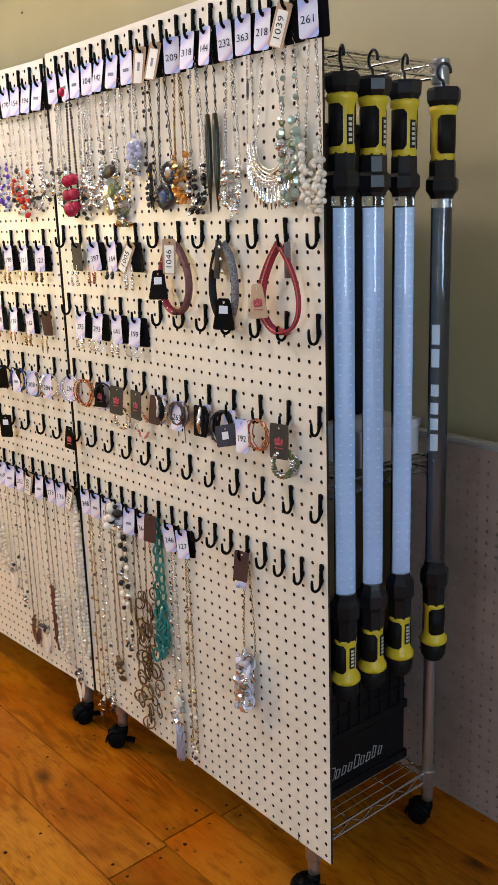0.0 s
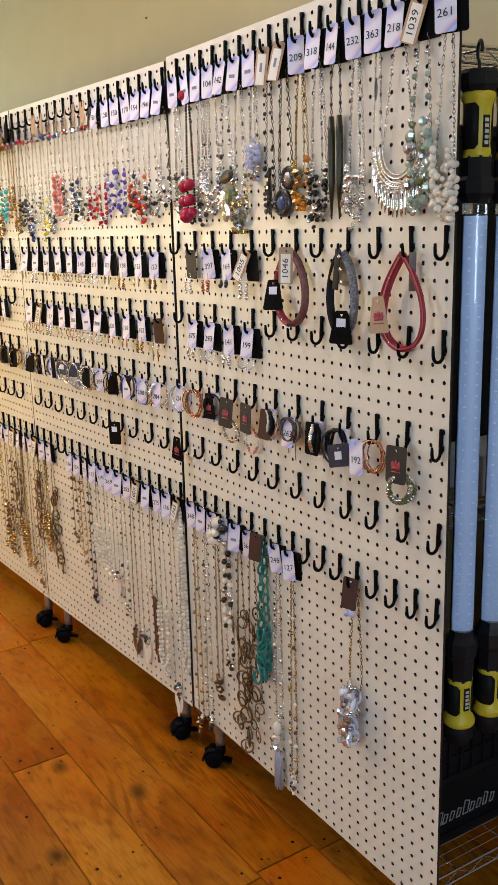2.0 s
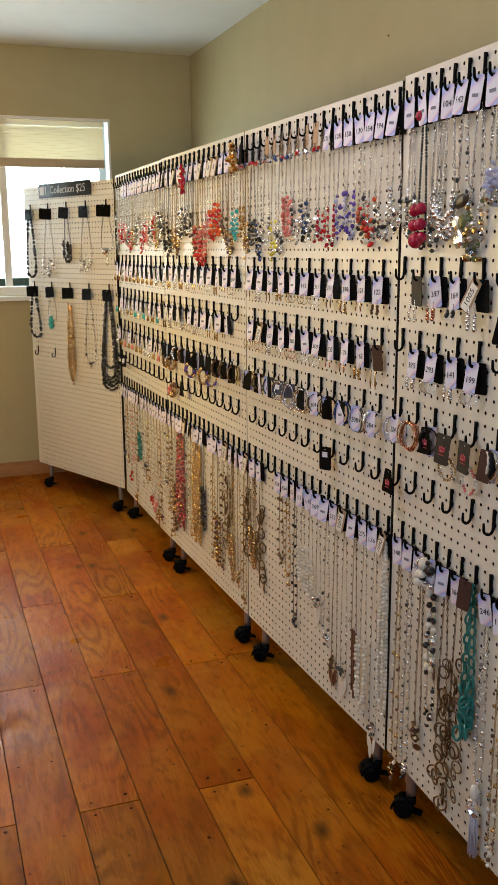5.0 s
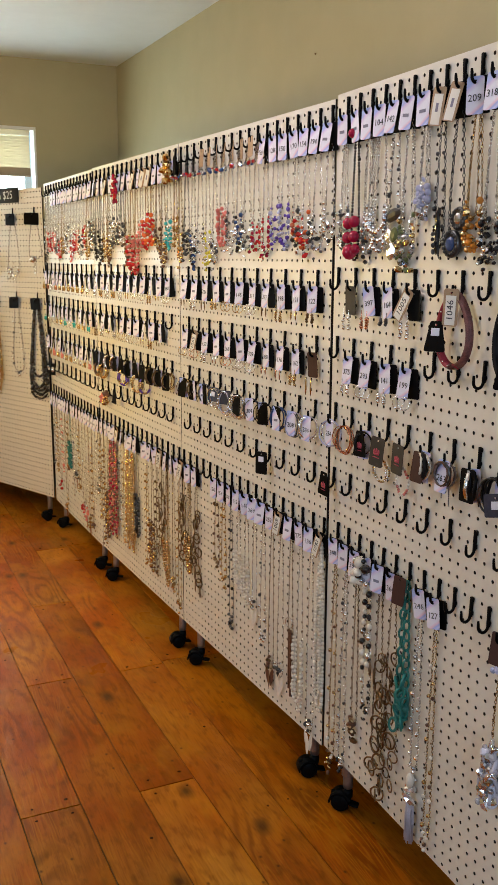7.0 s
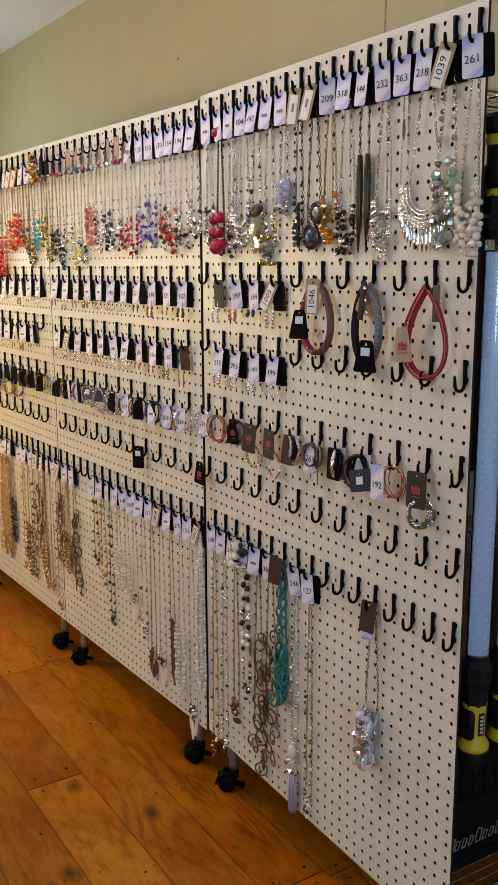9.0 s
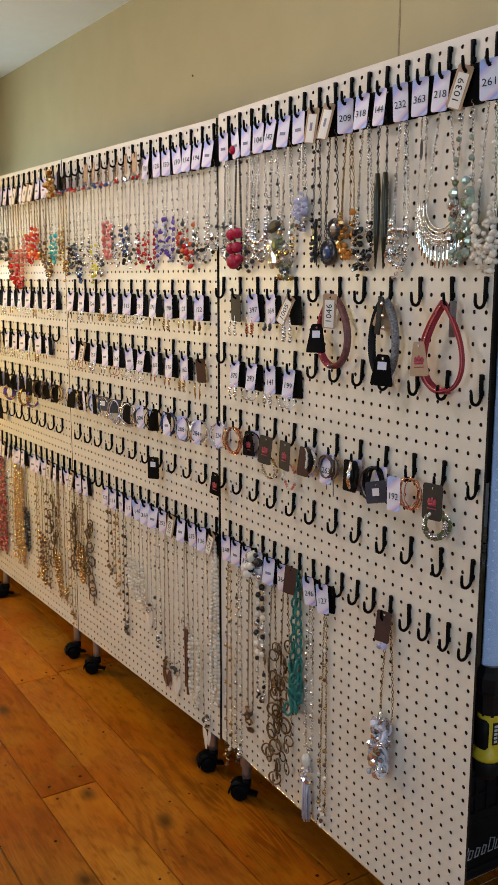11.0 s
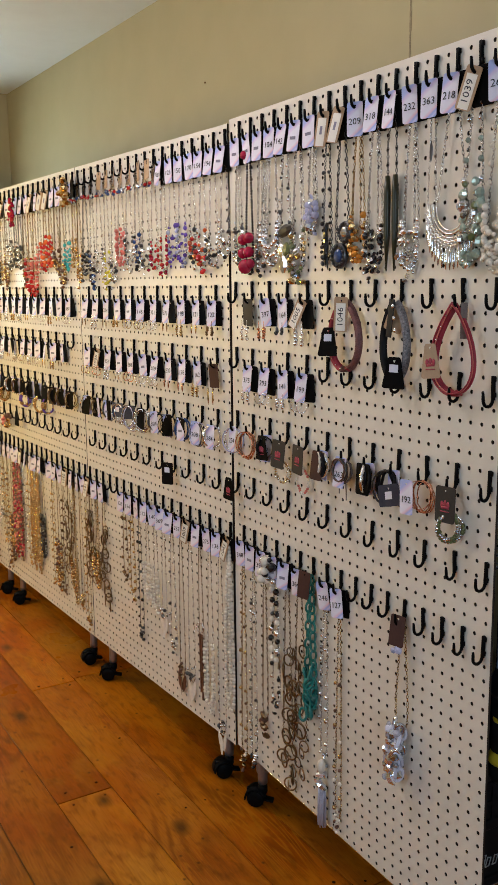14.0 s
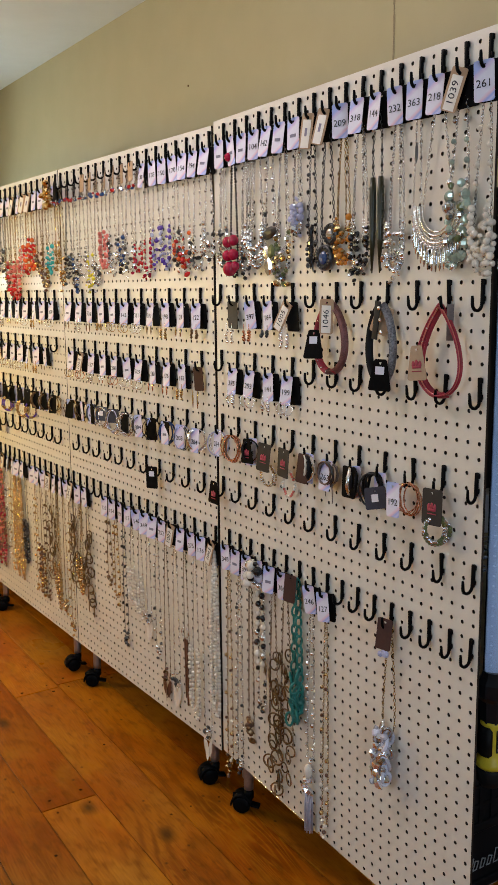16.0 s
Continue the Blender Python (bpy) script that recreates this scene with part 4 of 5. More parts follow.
            s.add(FAT_RING, at(rnd.uniform(-0.026, 0.026), 0.006 + 0.004 * (i % 3), zz, 0.0160 * rnd.uniform(0.7, 1.15), 0, 0, rnd.uniform(-30, 30)))
        tagged(part("ring_chain", s, ch, it), kind="stuff")
    elif style == "links":
        s = Soup()
        for p, d, f, i in along(pts, 0.021):
            s.add(tube([(0.6 * math.cos(a), 0, math.sin(a)) for a in np.linspace(0, 2 * math.pi, 14, endpoint=False)], 0.23, 6, True), turned(p + np.array((0, 0.005, 0)), d, (i % 2) * 1.3, 0.0118))
        tagged(part("link_chain", s, mats, it), kind="stuff")
        cluster(it, (pts[len(pts) // 2][0], 0.012, -drop + 0.02), (0.008, 0.02), mats, 0.008, 7, shape=BIG_BALL)
    return it


def earrings(k, c, row, tagtext="~", metal=M_SILVER, long=0.024, shape="drop", kind="black"):
    it = item("earrings", k, c, row, "pair of small earrings on a black card with a tag" if tagtext else "pair of long earrings on a card", "earrings", "earrings on cards")
    y = tag_yaw(tagtext)
    card(it, kind, out=0.0095 if tagtext else 0.015, z=-0.041, yaw=y, tilt=(-4, -3)).location.x = -0.009 if tagtext else 0.0
    if tagtext:
        tag(it, tagtext, yaw=y)
    for sx in (-0.011, 0.011):
        s = Soup()
        z0 = -0.092
        if shape == "hoop":
            s.add(RING, at(sx, 0.024, z0 - 0.010, (0.011, 0.011, 0.013), 0, 0, rnd.uniform(20, 60)))
        elif shape == "leaf":
            s.add(CUT, at(sx, 0.024, z0 - long * 0.5, (0.004, 0.0015, long * 0.5)))
        else:
            s.add(tube([(sx, 0.024, z0 + 0.01), (sx, 0.024, z0 - long * 0.4)], 0.0008, 4))
            for i in range(4):
                s.add(CUT, at(sx + rnd.uniform(-0.003, 0.003), 0.024, z0 - long * (0.3 + 0.22 * i), 0.0042 * rnd.uniform(0.7, 1.2)))
        part("earring", s, metal, it)
    return it


def bracelet(k, c, row, mats, tagtext="", holder="", rings=3, radius=0.026, thick=0.0024, beaded=False, crown=False, sticker=False, dx=0.0, turn=(20, 75), tag_out=0.0165):
    it = item("bracelet", k, c, row, f"{'beaded' if beaded else 'metal and leather'} bracelet hanging from a hook", "bracelet", "bracelets on the pegboards")
    if holder:
        hc = card(it, holder, out=0.0262, z=-0.040, crown=crown, sticker=sticker, yaw=rnd.uniform(0, 16))
        hc.location.x = -dx * 0.5
    for i in range(rings):
        radius *= rnd.uniform(0.93, 1.0)
        tilt, x = rnd.uniform(*turn), dx + rnd.uniform(-0.007, 0.007)
        wide = rnd.uniform(0.62, 0.95)
        pts = [(radius * wide * math.cos(a), rnd.uniform(-0.0015, 0.0015), -radius + radius * math.sin(a)) for a in np.linspace(0, 2 * math.pi, 25, endpoint=False)]
        m = at(x, 0.017 + 0.0025 * i, -0.036 - (0.045 if beaded and holder else 0.0), 1, 0, rnd.uniform(-6, 6), tilt)
        s = Soup()
        if beaded:
            for j, p in enumerate(pts):
                s.add(BALL, m @ at(*p, thick * 1.45), (i + j // 3) % len(mats))
        else:
            s.add(tube(pts, thick, 6, True, rnd.choice((0.45, 0.6, 1.0))), m, i % len(mats))
        tagged(part("band", s, mats, it), kind="stuff" if beaded else "")
    if tagtext:
        tag(it, tagtext, out=tag_out, yaw=rnd.uniform(0, 25))
    return it


def band(pts, half, th=0.0011):
    """A flat strap along points, its width turned between sideways and outwards."""
    V, F = [], []
    n = len(pts)
    for i in range(n):
        d = pts[min(i + 1, n - 1)] - pts[max(i - 1, 0)]
        d = d / (np.linalg.norm(d) + 1e-9)
        side = np.cross(d, (0, 1, 0))
        w = 0.62 * side + 0.78 * np.array((0, 1, 0)) * (1 if side[0] > 0 else -1)
        w = w / np.linalg.norm(w)
        t = np.cross(d, w)
        V += [pts[i] + half * w + th * t, pts[i] - half * w + th * t, pts[i] - half * w - th * t, pts[i] + half * w - th * t]
    for i in range(n - 1):
        for k in range(4):
            F.append((4 * i + k, 4 * i + (k + 1) % 4, 4 * i + 4 + (k + 1) % 4, 4 * i + 4 + k))
    F += [(3, 2, 1, 0), tuple(4 * (n - 1) + k for k in range(4))]
    return np.array(V), F


def collar(c, strap_a, strap_b, holder, drop, second="", width=0.1, side=0.034, low=0.6):
    """A pet-collar-like strap necklace: two leather straps that hang as a tall loop."""
    it = item("collar", 0, c, 46, f"{'black glittered' if strap_a is M_STRAP_BLACK else 'red leather'} strap collar hanging from a hook", "collar", "strap collars")
    pts = np.array([(width / 2 * math.sin(a) * math.sin(a / 2) ** (0.9 if holder == "tan" else 0.35) * 1.12, 0.017, -0.036 - (drop - 0.036) * (1 - math.cos(a)) / 2) for a in np.linspace(2 * math.pi, 0, 60)])
    n = len(pts)
    for name, a, b, mt in (("strap", 0, n // 2 + 3, strap_b), ("strap", n // 2 - 3, n, strap_a)):
        s = Soup()
        s.add(band(pts[a:b], 0.0070 if holder != "tan" or a else 0.003))
        part(name, s, mt, it)
    if holder == "tan":
        for dx in (-0.004, 0.0, 0.004):
            q = pts.copy()
            q[:, 0] *= 1 + dx * 12
            q[:, 1] += 0.004 + dx
            part("cord", Soup().add(tube(q, 0.0014, 5)), (M_STRAP_RED if dx else M_CORAL), it)
    s = Soup()
    for i in range(int(n * 0.52), int(n * 0.95), 3):
        p = pts[i]
        s.add(BALL, at(p[0], p[1] + 0.0045, p[2], 0.0017))
    if strap_a is not M_STRAP_BLACK:
        part("stud_row", s, M_SILVER, it, "small silver studs")
    if second:
        tag(it, second, out=0.027, z=-0.034, yaw=22, lean=14).location.x = -0.002
    if strap_a is M_STRAP_BLACK:
        kc = card(it, "kraft", out=0.0135, z=-0.046, yaw=14, lean=-14)
        kc.location.x = -0.006
        part("strap_end", Soup().add(soft_box(-0.0075, 0.0075, 0.0235, 0.0255, -0.098, -0.030, 0.0008), at(-0.004, 0, 0, 1, 0, -8, 0)), M_FELT, it, "black strap end")
        sn = Soup()
        for i in range(3):
            sn.add(lathe([(0.0042, 0), (0.0036, 0.0014), (0.001, 0.002)], 10), at(-0.004 + 0.0095 - 0.0028 * (i + 1) - 0.006, 0.0256, -0.042 - 0.021 * i, 1, -90, 0, 0))
        part("snap", sn, M_SILVER, it, "silver snaps")
    if holder == "tan":
        part("strap_tab", Soup().add(soft_box(-0.0055, 0.0055, 0.0205, 0.0225, -0.092, -0.034, 0.0008), at(-0.006, 0, 0, 1, 0, 0, 40)), M_STRAP_GREY, it, "brown hanging tab")
    h = card(it, holder, out=0.029, z=-drop * low, yaw=20, crown=holder == "tan", sticker=holder == "square")
    h.location.x = side
    return it


# ---- what hangs on the first board ----
T, A, B, C, D, E = 60, 46, 40, 34, 28, 23
TWO, THREE = range(0, 33, 2), range(0, 34, 3)
for row, cols in ((T, TWO), (A, THREE), (B, THREE), (C, THREE), (D, THREE), (E, TWO)):
    hooks(0, row, cols)


def bib(c, text):
    """Silver bib: a hammered crescent with rows of beads and a fringe of bars."""
    it = item("necklace", 0, c, T, "silver crescent bib necklace with a fringe of bars", "necklace", "necklaces on the pegboards")
    backing(it, text)
    for sx in (-1, 1):
        chain(it, np.array([(sx * 0.004, 0.006, -0.040), (sx * 0.020, 0.008, -0.14), (sx * 0.036, 0.007, -0.235)]), M_SILVER, 0.005)
    s = Soup()
    for j in range(5):
        r = 0.036 + 0.0055 * j
        s.add(tube([(r * math.cos(a), 0.008 + 0.001 * (j % 2), -0.235 - r * 1.10 * math.sin(a)) for a in np.linspace(-0.1, math.pi + 0.1, 26)], 0.0014 + 0.0006 * (j % 2), 6))
        if j > 1:
            for a in np.linspace(0.15, math.pi - 0.15, 22):
                s.add(BALL, at((r + 0.0027) * math.cos(a), 0.010, -0.235 - (r + 0.0027) * 1.10 * math.sin(a), 0.0019))
    part("crescent", s, M_SILVER, it)
    f = Soup()
    for a in np.linspace(0.25, math.pi - 0.25, 17):
        x, z = 0.059 * math.cos(a), -0.235 - 0.066 * math.sin(a)
        f.add(CUT, at(x, 0.009, z - 0.018, (0.0032, 0.0014, 0.019)))
    part("fringe", f, M_CRYSTAL, it, "bright silver bars")


def daggers(c, text):
    it = item("necklace", 0, c, T, "two long dark olive dagger pendants on a chain", "necklace", "necklaces on the pegboards")
    backing(it, text)
    for sx in (-0.011, 0.013):
        chain(it, np.array([(sx * 0.3, 0.006, -0.040), (sx, 0.009, -0.12), (sx, 0.008, -0.175)]), M_GUN, 0.005)
        d = Soup().add(lathe([(0.0045, 0.13), (0.0062, 0.10), (0.0058, 0.03), (0.0012, -0.035)], 8), at(sx * (1.0 if sx > 0 else 0.8), 0.009, -0.302))
        for i in range(10):
            d.add(BALL, at(sx * 1.6, 0.010, -0.19 - 0.013 * i, 0.0022))
        part("pendant", d, shader("dark_olive_horn", (0.035, 0.032, 0.012), 0.3, vary=0.3, scale=50), it)


pearls = necklace(0, 0, T, "pearl", 0.320, "261", "scatter", 0.034)
for i in range(3):
    beads(pearls, loop_path(0.330 - 0.022 * i, 0.050 - 0.010 * i, out1=0.008 + 0.004 * i), [M_PEARL], 0.0050, (0.40, 0.60))
cluster(pearls, (0.0, 0.012, -0.305), (0.013, 0.022), [M_PEARL], 0.0054, 34, BALL, "pendant", "bunch of white pearls")
stones = necklace(0, 2, T, "green", 0.325, "K1039", "scatter", 0.044)
beads(stones, loop_path(0.32, 0.040, out1=0.010), [M_GREEN, M_CRYSTAL, M_GREEN], 0.0070, (0.30, 0.70), gap=1.25, shape=CUT)
beads(stones, loop_path(0.29, 0.026, out1=0.014), [M_GREEN, M_GREEN, M_CRYSTAL, M_OLIVE], 0.0058, (0.30, 0.70), gap=1.4, shape=CUT)
bib(4, "218")
feather = item("necklace", 0, 6, T, "thin silver chain with a dark feather charm", "necklace", "necklaces on the pegboards")
backing(feather, "363")
chain(feather, loop_path(0.13, 0.012), M_SILVER, 0.0036)
part("charm", Soup().add(CUT, at(0, 0.01, -0.145, (0.0042, 0.0014, 0.016))), M_GUN, feather, "dark feather charm", False)
chain(feather, loop_path(0.30, 0.02), M_SILVER, 0.0036)
necklace(0, 8, T, "crystal", 0.335, "232", "bib", 0.040)
daggers(10, "144")
necklace(0, 12, T, "blackball", 0.33, "318", "bib", 0.046)
necklace(0, 14, T, "amber", 0.315, "209", "bib", 0.040)
def medallions(c, text):
    """Dark metal chain with two crystal-set medallions and a row of black beads."""
    it = item("necklace", 0, c, T, "dark chain with round grey crystal medallions", "necklace", "necklaces on the pegboards")
    backing(it, text)
    chain(it, loop_path(0.30, 0.040), M_GUN, 0.0060)
    for x, z, r, mt in ((-0.016, -0.262, 0.021, M_CRYSTAL), (0.004, -0.305, 0.025, M_BLUE)):
        d = Soup().add(lathe([(r, -0.003), (r, 0.002), (r * 0.9, 0.0045), (r * 0.62, 0.0035), (r * 0.58, 0.0030)], 24), at(x, 0.010, z, 1, -90, 0, 0))
        for a in np.linspace(0, 2 * math.pi, 16, endpoint=False):
            d.add(BALL, at(x + r * 0.78 * math.cos(a), 0.0150, z + r * 0.78 * math.sin(a), r * 0.13))
        m = part("medallion", d, M_GUN, it, "dark grey metal medallion")
        part("stone", Soup().add(BIG_BALL, at(x, 0.013, z, (r * 0.52, 0.006, r * 0.52))), mt, m, "faceted round stone", False)


medallions(16, "K~")
spikes = necklace(0, 18, T, "black", 0.30, "K~", "scatter", 0.026)
for i in range(9):
    part("spike", Soup().add(lathe([(0.0030, 0.0), (0.0042, -0.012), (0.0008, -0.036)], 6), at(0.003 * ((i % 3) - 1), 0.008 + 0.002 * (i % 2), -0.240 - 0.007 * i, 1, 0, 14 * ((i % 3) - 1), 0)), M_JET, spikes, "black tapered spike", False)
necklace(0, 20, T, "lilac", 0.25, "~", "bib", 0.030)
necklace(0, 22, T, "olive", 0.335, "~", "bib", 0.048)
plates = necklace(0, 24, T, "silver", 0.315, "142", "scatter", 0.040)
for x, z, w, h, turn, mt in ((-0.006, -0.248, 0.030, 0.012, 12, M_GUN), (-0.012, -0.285, 0.014, 0.014, -20, M_OLIVE), (0.008, -0.288, 0.013, 0.015, 24, M_SILVER), (0.000, -0.318, 0.017, 0.017, 8, M_CRYSTAL)):
    part("facet_plate", Soup().add(CUT, at(x, 0.014, z, (w, 0.005, h), 0, turn, 0)), mt, plates, "large mirrored square stone", False)
necklace(0, 26, T, "crystal", 0.315, "104", "multi", 0.046)
necklace(0, 28, T, "silver", 0.32, "~", "bib", 0.036)


def crimson(c):
    it = item("necklace", 0, c, T, "large crimson beads on a black beaded cord", "necklace", "necklaces on the pegboards")
    backing(it, "~")
    pts = loop_path(0.335, 0.030)
    beads(it, pts, [M_JET], 0.0030, (0.0, 1.0), jitter=0.05, name="cord")
    for x, z, r in ((-0.014, -0.255, 0.0125), (0.012, -0.258, 0.0125), (-0.013, -0.286, 0.0125), (0.013, -0.288, 0.0125), (-0.004, -0.318, 0.0165), (0.016, -0.314, 0.011), (-0.018, -0.312, 0.011), (0.006, -0.075, 0.010)):
        part("bead", Soup().add(BIG_BALL, at(x, r + 0.006, z, r)), [M_CRIMSON], it, "glossy crimson bead")


necklace(0, 32, T, "silver", 0.30, "~", "bib", 0.03)
crimson(30)

collar(3, M_STRAP_RED, M_STRAP_RED, "tan", 0.182, "", 0.108, 0.045, 0.60)
collar(9, M_STRAP_BLACK, M_GLITTER, "square", 0.172, "", 0.066, -0.014, 0.80)
collar(15, M_STRAP_RED, M_SHIMMER, "square", 0.166, "K1046", 0.092, 0.038, 0.56)
earrings(0, 21, A, "K1005", M_SILVER, 0.034)
earrings(0, 24, A, "164", M_GUN, 0.014)
earrings(0, 27, A, "397", M_COPPER, 0.026)
earrings(0, 30, A, "", M_SILVER, 0.034, kind="taupe")
for c, t, sh in ((21, "199", "hoop"), (24, "141", "drop"), (27, "293", "hoop"), (30, "375", "drop")):
    earrings(0, c, B, t, M_SILVER, 0.02, sh)
bracelet(0, 3, C, [M_CRYSTAL, M_OLIVE], "", "taupe", 3, 0.026, 0.0027, True, True)
bracelet(0, 6, C, [M_COPPER], "192", "", 5, 0.030, 0.0016, dx=-0.014, turn=(5, 40), tag_out=0.048)
lo = bracelet(0, 9, C, [M_STRAP_BLACK, M_GUN, M_STRAP_BLACK], "~", "", 4, 0.033, 0.0030, dx=0.012, turn=(0, 40), tag_out=0.014)
nv = card(lo, "slate", out=0.036, z=-0.062, sticker=True, yaw=4, lean=14)
nv.location.x = -0.012
bracelet(0, 12, C, [M_STRAP_BLACK, M_STRAP_BLACK, M_SILVER], "~", "black", 3, 0.027, 0.0040, turn=(-62, -12))
fr = bracelet(0, 15, C, [M_STRAP_GREY, M_GUN, M_BROWN], "263", "", 6, 0.028, 0.0026, turn=(0, 50), tag_out=0.024)
part("loose_end", Soup().add(tube([(-0.012, 0.02, -0.082), (-0.014, 0.02, -0.118)], 0.0011, 5)).add(tube([(0.010, 0.02, -0.085), (0.008, 0.021, -0.108)], 0.0011, 5)), M_STRAP_GREY, fr, "loose cord ends")
bracelet(0, 18, C, [M_STRAP_BLACK, M_SILVER, M_STRAP_BLACK, M_PEARL], "~", "brown", 4, 0.027, 0.0042, turn=(-60, 5), tag_out=0.013)
bracelet(0, 21, C, [M_PEARL, M_CORAL], "", "taupe", 1, 0.028, 0.0022, True, True, turn=(0, 25))
bracelet(0, 24, C, [M_SILVER, M_GOLD], "", "taupe", 2, 0.024, 0.0018, True, True, turn=(0, 25))
bracelet(0, 27, C, [M_STRAP_BLACK], "32", "square", 2, 0.026, 0.0026, crown=True, turn=(30, 70), tag_out=0.013)
bracelet(0, 30, C, [M_COPPER, M_COPPER, M_BROWN], "", "", 5, 0.033, 0.0020, turn=(0, 35))
bracelet(0, 33, C, [M_LILAC, M_SILVER], "224", "", 2, 0.032, 0.0024, turn=(0, 40))
hang = item("necklace_card", 0, 33, D, "black card with a pink print hanging from a hook", "card")
card(hang, "square", out=0.03, z=-0.012, crown=True, yaw=5)

# long necklaces of the lower row
hold = item("necklace", 0, 8, E, "long gold chain with a heavy clouded crystal pendant", "necklace", "necklaces on the pegboards")
card(hold, "brown", yaw=18)
cluster(hold, (0, 0.02, -0.095), (0.004, 0.008), [M_LILAC], 0.006, 5, CUT, "charm")
chain(hold, loop_path(0.25, 0.034), M_GOLD, 0.0052)
big = Soup()
for i in range(20):
    row, side = i // 2, (-1) ** i
    big.add(tube([(0.62 * math.cos(a), 0, math.sin(a)) for a in np.linspace(0, 2 * math.pi, 12, endpoint=False)], 0.30, 6, True),
            at(0.011 * side + rnd.uniform(-0.004, 0.004), 0.014 + 0.006 * (i % 3), -0.243 - 0.0105 * row, 0.0125, rnd.uniform(-25, 25), rnd.uniform(-40, 40), rnd.uniform(-70, 70)), 0 if rnd.random() < 0.8 else 1)
tagged(part("pendant", big, [M_RESIN, M_CRYSTAL], hold, "marbled white and lilac resin links"), kind="stuff")
cluster(hold, (0, 0.026, -0.300), (0.010, 0.030), [M_RESIN, M_CRYSTAL, M_CRYSTAL], 0.0085, 22, CUT, "pendant")
necklace(0, 16, E, "mixed", 0.56, "127", "scatter", 0.020)
tas = necklace(0, 18, E, "crystal", 0.435, "246", "scatter", 0.024)
part("bead", Soup().add(BIG_BALL, at(0, 0.016, -0.453, (0.010, 0.010, 0.017))), M_PEARL, tas, "long white bead")
cluster(tas, (0.002, 0.014, -0.485), (0.006, 0.010), [M_CRYSTAL, M_SILVER], 0.0075, 9, CUT, "crystal_cap")
thread = Soup()
for i in range(34):
    x, y = 0.012 * math.cos(i * 2.4) * (i / 34) ** 0.5, 0.014 + 0.008 * math.sin(i * 2.4) * (i / 34) ** 0.5
    thread.add(tube([(x * 0.5, y, -0.497), (x, y, -0.53), (x * 1.15 + rnd.uniform(-0.001, 0.001), y, -0.590 - rnd.uniform(0, 0.008))], 0.0011, 4))
part("tassel", thread, shader("pale_lilac_thread", (0.62, 0.60, 0.70), 0.7, vary=0.2, scale=60), tas, "pale lilac thread tassel")
teal = necklace(0, 20, E, "teal", 0.345, "", "links", 0.026, holder=("brown", 0.026))
loops = Soup()
for i in range(9):
    loops.add(tube([(0.66 * math.cos(a), 0, math.sin(a)) for a in np.linspace(0, 2 * math.pi, 14, endpoint=False)], 0.22, 6, True),
              at(rnd.uniform(-0.014, 0.014), 0.013 + 0.004 * (i % 3), -0.25 - 0.0135 * i, 0.0155 - 0.0008 * (i % 3), rnd.uniform(-15, 15), rnd.uniform(-30, 30), rnd.uniform(-60, 60)))
tagged(part("link_chain", loops, M_TEAL, teal), kind="stuff")
necklace(0, 22, E, "brass", 0.53, "364", "rings", 0.05)
necklace(0, 24, E, "brass", 0.58, "~", "rings", 0.04)
pile = necklace(0, 26, E, "blackball", 0.40, "~", "scatter", 0.03)
beads(pile, loop_path(0.29, 0.026), [M_JET, M_PEARL, M_PEARL, M_CRYSTAL], 0.0078, (0.05, 0.95), gap=1.5)
cluster(pile, (0, 0.030, -0.06), (0.016, 0.018), [M_PEARL, M_PEARL, M_JET, M_CRYSTAL], 0.010, 17, BIG_BALL, "pendant", "white, grey and black bead bunch")
necklace(0, 28, E, "brass", 0.46, "399", "drop", 0.024)
necklace(0, 30, E, "silver", 0.60, "~", "scatter", 0.026)
necklace(0, 32, E, "mixed", 0.62, "348", "scatter", 0.026)

# ---- second and third boards ----
T2 = range(0, 35, 2)
A2 = range(2, 35, 3)
for row, cols in ((T, T2), (A, A2), (B, A2), (C, A2), (D, A2), (E, T2)):
    hooks(1, row, cols)
row_t = ["silver", "silver", "orange", "orange", "purple", "purple", "redcrystal", "redcrystal", "silver", "navy", "silver", "coral", "silver", "yellow", "silver", "navy", "black", "gold"]
tags_t = ["~", "194", "154", "170", "150", "128", "130"]
for i, (c, lk) in enumerate(zip(T2, row_t)):
    if i < 7:
        necklace(1, c, T, lk, rnd.uniform(0.28, 0.34), tags_t[i], "bib", rnd.uniform(0.026, 0.044))
    else:
        n = necklace(1, c, T, lk, rnd.uniform(0.27, 0.345), "", "lower" if lk == "coral" else "bib", rnd.uniform(0.03, 0.046),
                     holder=("kraft" if i < 14 else "black", 0.024, -0.03, rnd.uniform(-34, -6)))
        cluster(n, (0, 0.026, -0.088), (0.012, 0.003), [M_BLUE, M_CRYSTAL, M_RED][: 2 + i % 2], 0.0045, 8, CUT, "earring", "matching small bead earrings")
for i, c in enumerate(A2):
    t = ["122", "121", "198", "371", "311", "145", "~", "~", "224", "~", "~"][i]
    earrings(1, c, A, t, rnd.choice((M_SILVER, M_GOLD, M_SILVER, M_BRASS)), rnd.uniform(0.014, 0.03), rnd.choice(("hoop", "drop", "leaf", "drop", "leaf")))
    if i == 0:
        e = earrings(1, c, B, "", M_GOLD, 0.044, "leaf", "brown")
    else:
        earrings(1, c, B, ["", "162", "176", "330", "309", "~", "268", "~", "157", "K1055", "~"][i], rnd.choice((M_SILVER, M_GOLD, M_COPPER)), rnd.uniform(0.014, 0.03), rnd.choice(("hoop", "drop", "drop", "leaf")))
